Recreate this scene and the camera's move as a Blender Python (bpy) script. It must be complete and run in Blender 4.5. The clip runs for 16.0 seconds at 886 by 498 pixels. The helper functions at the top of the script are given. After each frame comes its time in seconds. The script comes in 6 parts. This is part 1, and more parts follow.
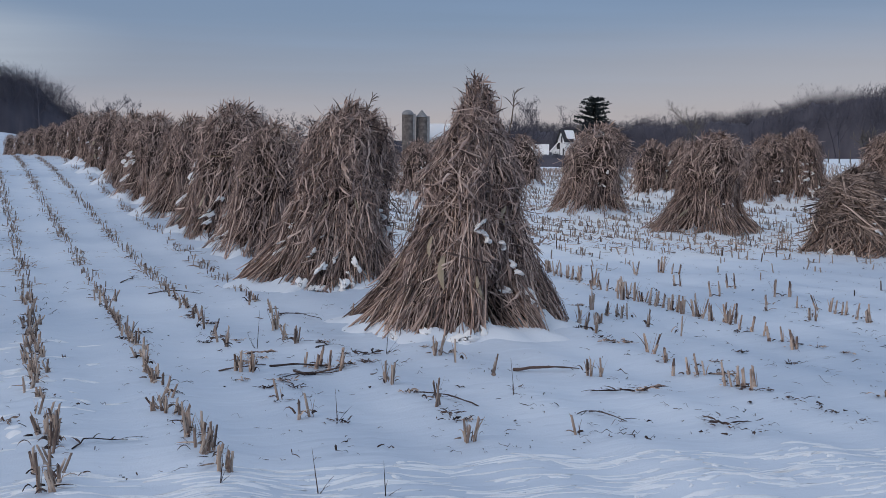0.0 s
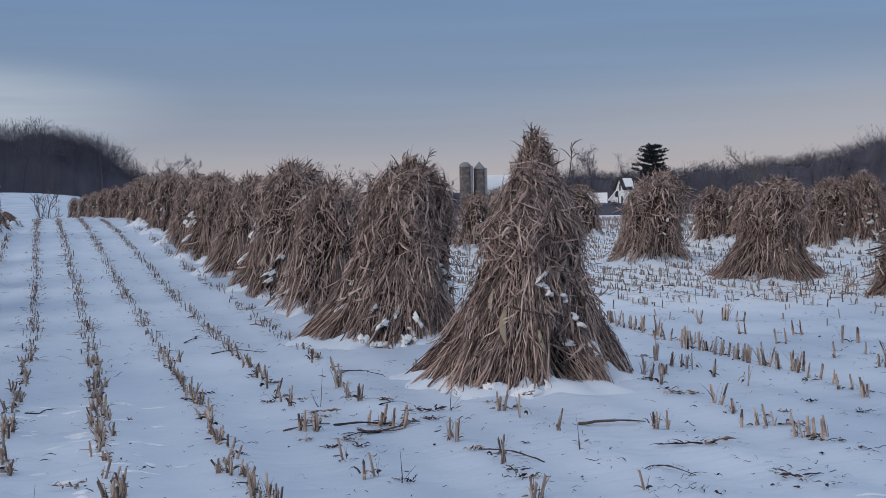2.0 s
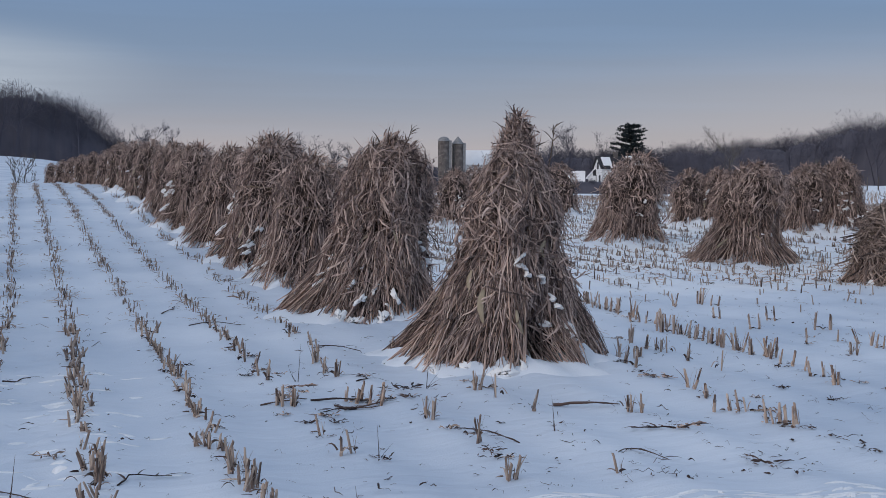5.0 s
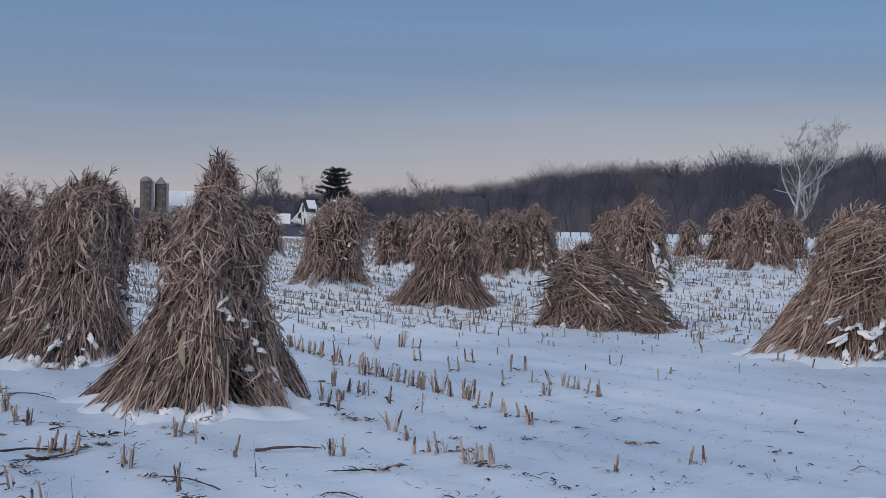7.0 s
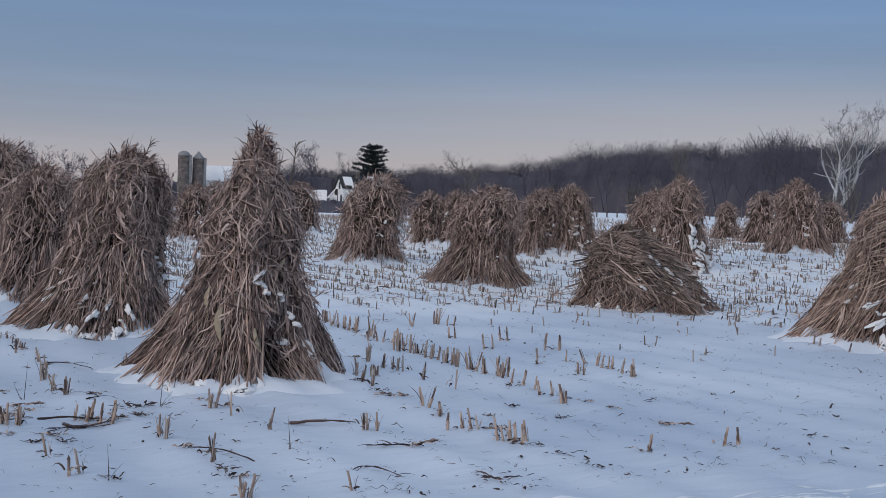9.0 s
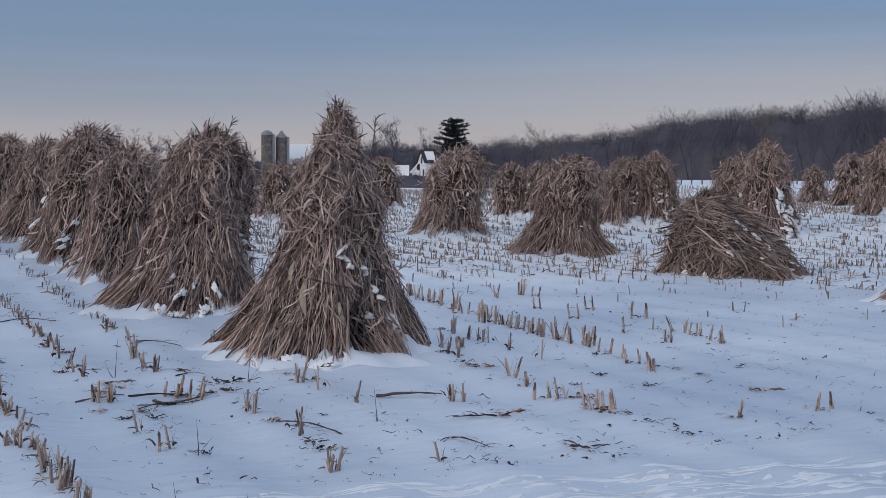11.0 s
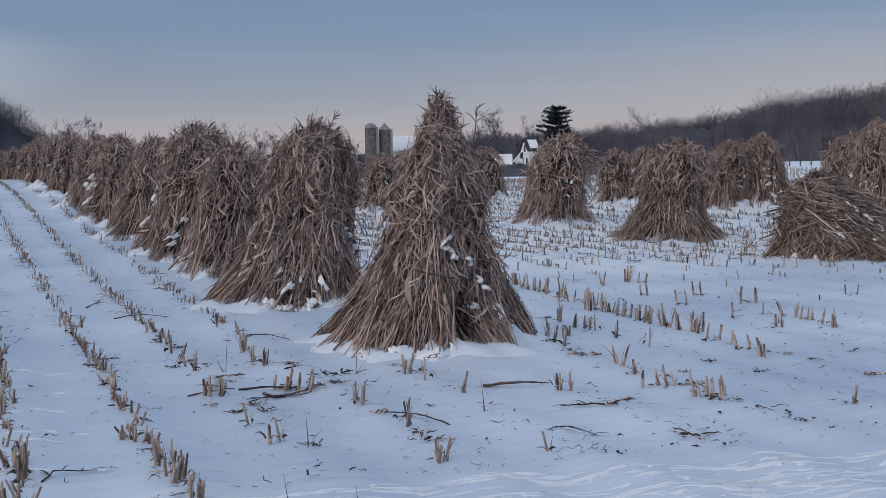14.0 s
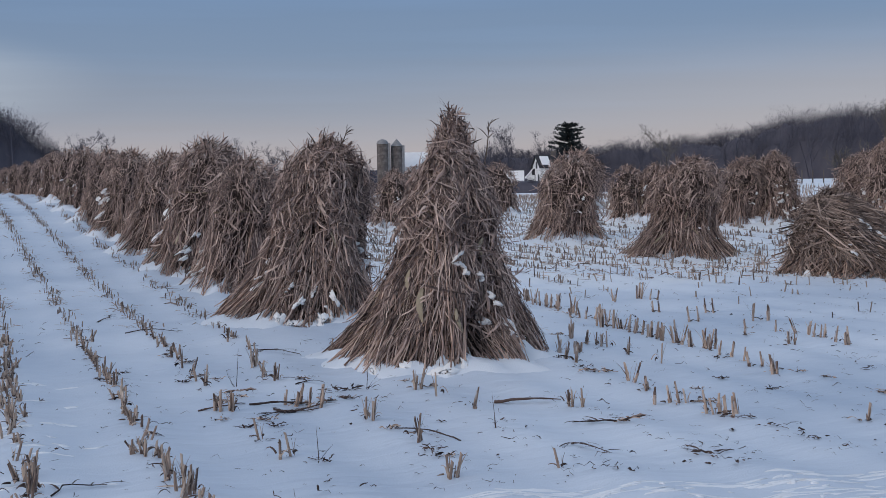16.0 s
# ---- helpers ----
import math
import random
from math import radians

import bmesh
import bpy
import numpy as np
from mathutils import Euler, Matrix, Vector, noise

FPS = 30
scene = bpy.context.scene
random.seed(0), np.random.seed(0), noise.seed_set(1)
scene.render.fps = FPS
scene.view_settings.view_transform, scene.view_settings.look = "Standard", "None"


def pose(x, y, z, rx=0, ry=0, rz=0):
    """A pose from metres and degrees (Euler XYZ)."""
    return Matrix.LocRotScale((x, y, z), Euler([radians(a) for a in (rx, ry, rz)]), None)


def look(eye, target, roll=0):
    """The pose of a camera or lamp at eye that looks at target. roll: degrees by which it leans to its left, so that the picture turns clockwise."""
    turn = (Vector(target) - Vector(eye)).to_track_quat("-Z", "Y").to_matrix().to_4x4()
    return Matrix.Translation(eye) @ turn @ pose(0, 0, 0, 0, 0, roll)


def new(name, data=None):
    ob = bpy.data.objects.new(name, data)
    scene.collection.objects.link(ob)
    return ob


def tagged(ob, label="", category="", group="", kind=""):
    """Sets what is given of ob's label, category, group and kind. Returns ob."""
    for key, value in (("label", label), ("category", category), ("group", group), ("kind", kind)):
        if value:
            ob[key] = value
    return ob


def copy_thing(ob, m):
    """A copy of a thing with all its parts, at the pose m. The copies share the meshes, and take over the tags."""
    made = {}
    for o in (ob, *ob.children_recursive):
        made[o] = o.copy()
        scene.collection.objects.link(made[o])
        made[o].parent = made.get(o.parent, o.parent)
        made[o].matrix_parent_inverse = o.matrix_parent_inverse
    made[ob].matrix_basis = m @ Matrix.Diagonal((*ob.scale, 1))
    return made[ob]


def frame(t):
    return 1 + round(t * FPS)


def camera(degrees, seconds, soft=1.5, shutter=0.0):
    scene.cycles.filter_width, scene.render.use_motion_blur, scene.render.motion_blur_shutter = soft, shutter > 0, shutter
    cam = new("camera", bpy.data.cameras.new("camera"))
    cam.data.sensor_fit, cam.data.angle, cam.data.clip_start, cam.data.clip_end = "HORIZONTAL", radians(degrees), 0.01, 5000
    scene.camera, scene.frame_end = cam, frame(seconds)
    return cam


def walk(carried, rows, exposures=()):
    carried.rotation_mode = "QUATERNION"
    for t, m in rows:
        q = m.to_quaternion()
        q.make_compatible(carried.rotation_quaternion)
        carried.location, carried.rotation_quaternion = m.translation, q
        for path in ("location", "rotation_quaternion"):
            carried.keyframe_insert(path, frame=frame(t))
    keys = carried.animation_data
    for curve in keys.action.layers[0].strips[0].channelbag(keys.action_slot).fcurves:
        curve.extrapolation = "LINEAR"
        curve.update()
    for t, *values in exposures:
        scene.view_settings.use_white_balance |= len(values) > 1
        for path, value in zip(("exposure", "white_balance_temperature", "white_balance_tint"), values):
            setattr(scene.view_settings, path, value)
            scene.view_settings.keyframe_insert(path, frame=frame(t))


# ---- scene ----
cam = camera(36.0, 16.0, soft=0.75)
PATH = [
    (0, (0.242, 0.738, 1.638), (0.852, 2.639, 1.511), 0.5),
    (0.5, (0.229, 0.725, 1.656), (0.859, 2.622, 1.589), 0.6),
    (1, (0.221, 0.701, 1.66), (0.856, 2.596, 1.601), 0.3),
    (1.5, (0.232, 0.745, 1.662), (0.821, 2.656, 1.607), -0.2),
    (2, (0.245, 0.768, 1.665), (0.772, 2.697, 1.614), -1.0),
    (2.5, (0.242, 0.791, 1.657), (0.693, 2.737, 1.56), -1.8),
    (3, (0.219, 0.788, 1.671), (0.653, 2.738, 1.58), -0.8),
    (3.2, (0.213, 0.807, 1.672), (0.541, 2.778, 1.58), -0.6),
    (3.5, (0.21, 0.806, 1.674), (0.472, 2.787, 1.582), -0.3),
    (3.8, (0.207, 0.794, 1.68), (0.467, 2.774, 1.586), -0.0),
    (4.2, (0.202, 0.766, 1.692), (0.53, 2.736, 1.597), 0.2),
    (4.6, (0.197, 0.734, 1.704), (0.638, 2.683, 1.61), 0.4),
    (5, (0.193, 0.709, 1.712), (0.753, 2.627, 1.623), 0.5),
    (5.3, (0.191, 0.699, 1.715), (0.821, 2.596, 1.633), 0.5),
    (5.5, (0.186, 0.685, 1.715), (0.872, 2.562, 1.642), 0.5),
    (6, (0.197, 0.693, 1.728), (1.038, 2.507, 1.69), 1.0),
    (6.5, (0.189, 0.674, 1.721), (1.124, 2.442, 1.699), 0.8),
    (7, (0.192, 0.673, 1.726), (1.149, 2.428, 1.706), 1.2),
    (7.5, (0.207, 0.681, 1.724), (1.288, 2.364, 1.676), 2.2),
    (8, (0.218, 0.688, 1.736), (1.335, 2.346, 1.695), 2.2),
    (8.5, (0.203, 0.669, 1.736), (1.302, 2.339, 1.703), 2.1),
    (9, (0.187, 0.681, 1.71), (1.099, 2.46, 1.657), 2.1),
    (9.2, (0.192, 0.686, 1.701), (1.06, 2.486, 1.629), 1.9),
    (9.5, (0.194, 0.69, 1.698), (1.029, 2.505, 1.613), 1.7),
    (9.8, (0.2, 0.697, 1.695), (1.018, 2.52, 1.606), 1.5),
    (10.2, (0.209, 0.71, 1.69), (1.02, 2.536, 1.602), 1.2),
    (10.6, (0.219, 0.722, 1.686), (1.029, 2.549, 1.599), 0.9),
    (11, (0.226, 0.731, 1.684), (1.027, 2.561, 1.589), 0.5),
    (11.3, (0.229, 0.732, 1.684), (1.009, 2.571, 1.572), 0.1),
    (11.5, (0.234, 0.729, 1.69), (0.984, 2.578, 1.553), -0.2),
    (12, (0.243, 0.766, 1.687), (0.954, 2.631, 1.552), -0.9),
    (12.5, (0.247, 0.747, 1.683), (0.916, 2.624, 1.515), -1.5),
    (13, (0.247, 0.756, 1.687), (0.91, 2.638, 1.542), -1.4),
    (13.5, (0.25, 0.761, 1.685), (0.906, 2.646, 1.556), -1.3),
    (14, (0.242, 0.743, 1.687), (0.899, 2.628, 1.577), -1.0),
    (14.5, (0.244, 0.749, 1.684), (0.898, 2.636, 1.582), -1.0),
    (15, (0.247, 0.762, 1.683), (0.899, 2.65, 1.582), -1.0),
    (15.5, (0.241, 0.758, 1.682), (0.89, 2.648, 1.587), -0.8),
    (16, (0.248, 0.765, 1.679), (0.89, 2.657, 1.593), -0.8),
]
walk(cam, [(t, look(eye, target, roll)) for t, eye, target, roll in PATH])

# ---- world, sun, exposure ----
SUN_AZ, SUN_EL = radians(248), radians(17)
world = bpy.data.worlds.new("dusk_sky")
scene.world = world
world.use_nodes = True
wn, wl = world.node_tree.nodes, world.node_tree.links
wn.clear()


def wnode(kind, **values):
    n = wn.new(kind)
    for key, value in values.items():
        n.inputs[key].default_value = value
    return n


w_out, w_bg = wn.new("ShaderNodeOutputWorld"), wn.new("ShaderNodeBackground")
w_sky = wn.new("ShaderNodeTexSky")
w_sky.sky_type, w_sky.sun_disc, w_sky.sun_elevation, w_sky.sun_rotation = "NISHITA", False, SUN_EL, SUN_AZ
w_co, w_sep = wn.new("ShaderNodeTexCoord"), wn.new("ShaderNodeSeparateXYZ")
w_map = wn.new("ShaderNodeMapping")
w_map.inputs["Scale"].default_value = (1.3, 1.3, 26.0)
w_noise = wnode("ShaderNodeTexNoise", Scale=1.7, Detail=5.0, Roughness=0.5)
w_ramp = wn.new("ShaderNodeValToRGB")
STOPS = ((0.0, (0.42, 0.392, 0.415)), (0.030, (0.42, 0.392, 0.42)), (0.06, (0.29, 0.325, 0.41)), (0.10, (0.205, 0.285, 0.425)),
         (0.17, (0.150, 0.250, 0.43)), (0.28, (0.20, 0.29, 0.45)), (0.60, (0.45, 0.535, 0.69)), (1.0, (0.52, 0.61, 0.76)))
for k, (at, rgb) in enumerate(STOPS):
    e = w_ramp.color_ramp.elements[k] if k < 2 else w_ramp.color_ramp.elements.new(at)
    e.position, e.color = at, (*rgb, 1)
w_shift = wnode("ShaderNodeMath")
w_shift.operation = "MULTIPLY_ADD"
w_shift.inputs[1].default_value = 0.024
w_cl = wn.new("ShaderNodeMapRange")
for key, v in zip(("From Min", "From Max", "To Min", "To Max"), (0.42, 0.78, 0.98, 1.11)):
    w_cl.inputs[key].default_value = v
w_mul, w_mix = wn.new("ShaderNodeMix"), wn.new("ShaderNodeMix")
for n, kind, f in ((w_mul, "MULTIPLY", 1.0), (w_mix, "MIX", 0.06)):
    n.data_type, n.blend_type = "RGBA", kind
    n.inputs[0].default_value = f
w_dim = wn.new("ShaderNodeMix")
w_dim.data_type, w_dim.blend_type = "RGBA", "MULTIPLY"
w_dim.inputs[0].default_value, w_dim.inputs[7].default_value = 1.0, (0.10, 0.10, 0.10, 1)
w_half = wnode("ShaderNodeMath")
w_half.operation = "SUBTRACT"
w_half.inputs[1].default_value = 0.5
wl.new(w_co.outputs["Generated"], w_map.inputs[0])
wl.new(w_map.outputs[0], w_noise.inputs["Vector"])
wl.new(w_co.outputs["Generated"], w_sep.inputs[0])
wl.new(w_noise.outputs["Fac"], w_half.inputs[0])
wl.new(w_half.outputs[0], w_shift.inputs[0])
wl.new(w_sep.outputs["Z"], w_shift.inputs[2])
wl.new(w_shift.outputs[0], w_ramp.inputs[0])
wl.new(w_noise.outputs["Fac"], w_cl.inputs[0])
wl.new(w_ramp.outputs[0], w_mul.inputs[6])
wl.new(w_cl.outputs[0], w_mul.inputs[7])
wl.new(w_sky.outputs[0], w_dim.inputs[6])
wl.new(w_mul.outputs[2], w_mix.inputs[6])
wl.new(w_dim.outputs[2], w_mix.inputs[7])
# a paler bank of cloud low over the wood
w_cmap = wn.new("ShaderNodeMapping")
w_cmap.inputs["Location"].default_value, w_cmap.inputs["Scale"].default_value = (0.56, 0.0, -2.30), (6.2, 0.0, 29.0)
w_len, w_soft = wn.new("ShaderNodeVectorMath"), wn.new("ShaderNodeMapRange")
w_len.operation, w_soft.interpolation_type = "LENGTH", "SMOOTHSTEP"
for key, v in zip(("From Min", "From Max", "To Min", "To Max"), (0.1, 1.25, 2.1, 0.0)):
    w_soft.inputs[key].default_value = v
w_part = wnode("ShaderNodeMath")
w_part.operation = "MULTIPLY"
w_cloud = wn.new("ShaderNodeMix")
w_cloud.data_type = "RGBA"
w_cloud.inputs[7].default_value = (0.46, 0.52, 0.60, 1)
wl.new(w_co.outputs["Generated"], w_cmap.inputs[0])
wl.new(w_cmap.outputs[0], w_len.inputs[0])
wl.new(w_len.outputs["Value"], w_soft.inputs[0])
wl.new(w_soft.outputs[0], w_part.inputs[0])
wl.new(w_noise.outputs["Fac"], w_part.inputs[1])
wl.new(w_part.outputs[0], w_cloud.inputs[0])
wl.new(w_mix.outputs[2], w_cloud.inputs[6])
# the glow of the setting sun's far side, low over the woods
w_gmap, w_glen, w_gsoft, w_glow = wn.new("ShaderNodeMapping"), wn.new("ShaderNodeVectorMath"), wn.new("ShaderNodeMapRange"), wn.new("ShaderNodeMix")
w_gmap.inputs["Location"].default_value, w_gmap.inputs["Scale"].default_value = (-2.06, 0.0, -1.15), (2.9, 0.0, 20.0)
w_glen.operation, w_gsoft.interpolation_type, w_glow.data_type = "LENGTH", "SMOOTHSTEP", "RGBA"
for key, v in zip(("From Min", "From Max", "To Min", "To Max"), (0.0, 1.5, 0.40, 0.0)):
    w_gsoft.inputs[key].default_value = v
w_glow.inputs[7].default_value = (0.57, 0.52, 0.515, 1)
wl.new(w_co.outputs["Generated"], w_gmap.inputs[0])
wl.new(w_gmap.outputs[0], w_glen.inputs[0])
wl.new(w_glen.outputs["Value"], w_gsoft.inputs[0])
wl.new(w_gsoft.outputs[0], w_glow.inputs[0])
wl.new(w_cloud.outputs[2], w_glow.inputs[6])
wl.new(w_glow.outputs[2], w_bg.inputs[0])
wl.new(w_bg.outputs[0], w_out.inputs[0])
w_bg.inputs[1].default_value = 1.0

sun = new("sun", bpy.data.lights.new("sun", "SUN"))
sun.data.energy, sun.data.angle, sun.data.color = 1.15, radians(45), (1.0, 0.87, 0.76)
sun.matrix_world = look((90 * math.cos(SUN_EL) * math.sin(SUN_AZ), 90 * math.cos(SUN_EL) * math.cos(SUN_AZ), 90 * math.sin(SUN_EL)), (0, 0, 0))


# ---- materials ----
def material(name, colours, rough=0.85, scale=8.0, island=True, bump=0.3, bump_scale=40.0, stretch=(1, 1, 1), grain=0.45, spec=0.25):
    """Colour ramp over island / object random and noise, with fine relief."""
    m = bpy.data.materials.new(name)
    m.use_nodes = True
    nt = m.node_tree
    b = nt.nodes["Principled BSDF"]
    b.inputs["Roughness"].default_value = rough
    b.inputs["Specular IOR Level"].default_value = spec
    co, mp = nt.nodes.new("ShaderNodeTexCoord"), nt.nodes.new("ShaderNodeMapping")
    mp.inputs["Scale"].default_value = stretch
    nt.links.new(co.outputs["Object"], mp.inputs[0])
    n1, n2 = nt.nodes.new("ShaderNodeTexNoise"), nt.nodes.new("ShaderNodeTexNoise")
    n1.inputs["Scale"].default_value, n1.inputs["Detail"].default_value = scale, 4
    n2.inputs["Scale"].default_value, n2.inputs["Detail"].default_value = bump_scale, 3
    for n in (n1, n2):
        nt.links.new(mp.outputs[0], n.inputs["Vector"])
    ramp = nt.nodes.new("ShaderNodeValToRGB")
    for k, rgb in enumerate(colours):
        at = k / (len(colours) - 1)
        e = ramp.color_ramp.elements[k] if k < 2 else ramp.color_ramp.elements.new(at)
        e.position, e.color = at, (*rgb, 1)
    ramp.color_ramp.elements[1].position = 1 / (len(colours) - 1)
    mixv = nt.nodes.new("ShaderNodeMix")
    mixv.inputs[0].default_value = grain
    if island:
        g = nt.nodes.new("ShaderNodeNewGeometry")
        oi = nt.nodes.new("ShaderNodeObjectInfo")
        add = nt.nodes.new("ShaderNodeMath")
        add.operation = "ADD"
        fr = nt.nodes.new("ShaderNodeMath")
        fr.operation = "FRACT"
        nt.links.new(g.outputs["Random Per Island"], add.inputs[0])
        nt.links.new(oi.outputs["Random"], add.inputs[1])
        nt.links.new(add.outputs[0], fr.inputs[0])
        nt.links.new(fr.outputs[0], mixv.inputs[2])
        nt.links.new(n1.outputs["Fac"], mixv.inputs[3])
        wide = nt.nodes.new("ShaderNodeMapRange")
        wide.inputs["From Min"].default_value, wide.inputs["From Max"].default_value = 0.20, 0.80
        nt.links.new(mixv.outputs[0], wide.inputs[0])
        nt.links.new(wide.outputs[0], ramp.inputs[0])
    else:
        st = nt.nodes.new("ShaderNodeMapRange")
        st.inputs["From Min"].default_value, st.inputs["From Max"].default_value = 0.3, 0.7
        nt.links.new(n1.outputs["Fac"], st.inputs[0])
        nt.links.new(st.outputs[0], ramp.inputs[0])
    nt.links.new(ramp.outputs[0], b.inputs["Base Color"])
    if bump:
        bp = nt.nodes.new("ShaderNodeBump")
        bp.inputs["Strength"].default_value, bp.inputs["Distance"].default_value = bump, 0.01
        nt.links.new(n2.outputs["Fac"], bp.inputs["Height"])
        nt.links.new(bp.outputs[0], b.inputs["Normal"])
    return m


M_LEAF = material("dry_corn_leaf", [(0.062, 0.042, 0.036), (0.175, 0.123, 0.102), (0.365, 0.264, 0.215), (0.520, 0.388, 0.315), (0.720, 0.556, 0.455)], 0.8, 14, bump_scale=120)
M_LEAF_OLD = material("weathered_corn_leaf", [(0.056, 0.039, 0.036), (0.165, 0.117, 0.104), (0.350, 0.255, 0.220), (0.500, 0.374, 0.322), (0.720, 0.555, 0.470)], 0.8, 14, bump_scale=120)
M_LEAF_DARK = material("dark_corn_leaf", [(0.040, 0.030, 0.028), (0.125, 0.092, 0.080), (0.265, 0.198, 0.168), (0.390, 0.297, 0.252), (0.60, 0.468, 0.392)], 0.8, 14, bump_scale=120)
M_STALK = material("dry_corn_stalk", [(0.090, 0.060, 0.052), (0.260, 0.175, 0.145), (0.430, 0.300, 0.245), (0.680, 0.495, 0.400)], 0.75, 10, bump_scale=90)
# Shade inside the shocks is put into this dark colour.
M_CORE = material("shaded_core", [(0.034, 0.025, 0.022), (0.085, 0.062, 0.052)], 0.95, 30, island=False, bump=0.8)
M_TASSEL = material("dark_tassel", [(0.045, 0.034, 0.028), (0.10, 0.075, 0.058), (0.17, 0.13, 0.10)], 0.85, 12)
M_HUSK = material("pale_husk", [(0.289, 0.236, 0.167), (0.440, 0.371, 0.271)], 0.7, 20)
M_STUB = material("stubble_stalk", [(0.056, 0.038, 0.034), (0.160, 0.111, 0.092), (0.432, 0.319, 0.253), (0.564, 0.441, 0.363), (0.714, 0.582, 0.497)], 0.75, 26, grain=0.66, stretch=(1, 1, 0.4))
M_STUB_LOW = material("weathered_stub", [(0.048, 0.035, 0.032), (0.130, 0.094, 0.080), (0.346, 0.263, 0.214), (0.480, 0.385, 0.318), (0.634, 0.526, 0.446)], 0.8, 26, grain=0.66, stretch=(1, 1, 0.4))
M_SCRAP = material("leaf_scrap", [(0.024, 0.017, 0.018), (0.059, 0.042, 0.040), (0.124, 0.084, 0.072)], 0.85, 12)
M_BARK = material("bare_wood", [(0.077, 0.067, 0.064), (0.132, 0.117, 0.108), (0.198, 0.178, 0.160)], 0.95, 0.6, bump=0)
# Bluish distance haze is mixed into the next two wood colours.
M_WOODS_HAZY = material("hazy_woods", [(0.064, 0.062, 0.082), (0.086, 0.083, 0.104), (0.124, 0.116, 0.138)], 0.95, 0.15, bump=0)
M_THICKET_HAZY = material("thicket", [(0.070, 0.069, 0.090), (0.096, 0.092, 0.112)], 0.95, 0.5, island=False, bump=0, stretch=(1, 1, 0.5))
M_WHITEBARK = material("pale_bark", [(0.34, 0.33, 0.32), (0.50, 0.49, 0.48), (0.66, 0.65, 0.64)], 0.85, 1.5, bump=0)
M_TWIG = material("grey_twigs", [(0.115, 0.108, 0.108), (0.19, 0.18, 0.18)], 0.9, 1.5, bump=0)
M_PINE = material("pine_needles", [(0.013, 0.018, 0.021), (0.022, 0.030, 0.033), (0.034, 0.044, 0.045)], 0.9, 3, bump=0)
M_STAVE = material("concrete_stave", [(0.088, 0.075, 0.070), (0.132, 0.114, 0.105), (0.19, 0.167, 0.153)], 0.9, 0.9, island=False, bump=0.3, bump_scale=6)
M_METAL = material("galvanised_roof", [(0.187, 0.183, 0.188), (0.281, 0.278, 0.280)], 0.5, 1.5, island=False, bump=0)
M_PAINT = material("white_siding", [(0.62, 0.62, 0.62), (0.76, 0.76, 0.75)], 0.6, 2, island=False, bump=0.1)
M_DARK = material("dark_opening", [(0.02, 0.02, 0.025), (0.045, 0.042, 0.045)], 0.6, 2, island=False, bump=0)
M_RED = material("red_paint", [(0.26, 0.035, 0.030), (0.36, 0.06, 0.05)], 0.6, 1.5, island=False, bump=0)
M_POST = material("grey_post", [(0.07, 0.06, 0.055), (0.15, 0.13, 0.12)], 0.9, 6, bump=0)
M_TWINE = material("twine", [(0.20, 0.15, 0.10), (0.32, 0.25, 0.16)], 0.9, 40, bump=0)


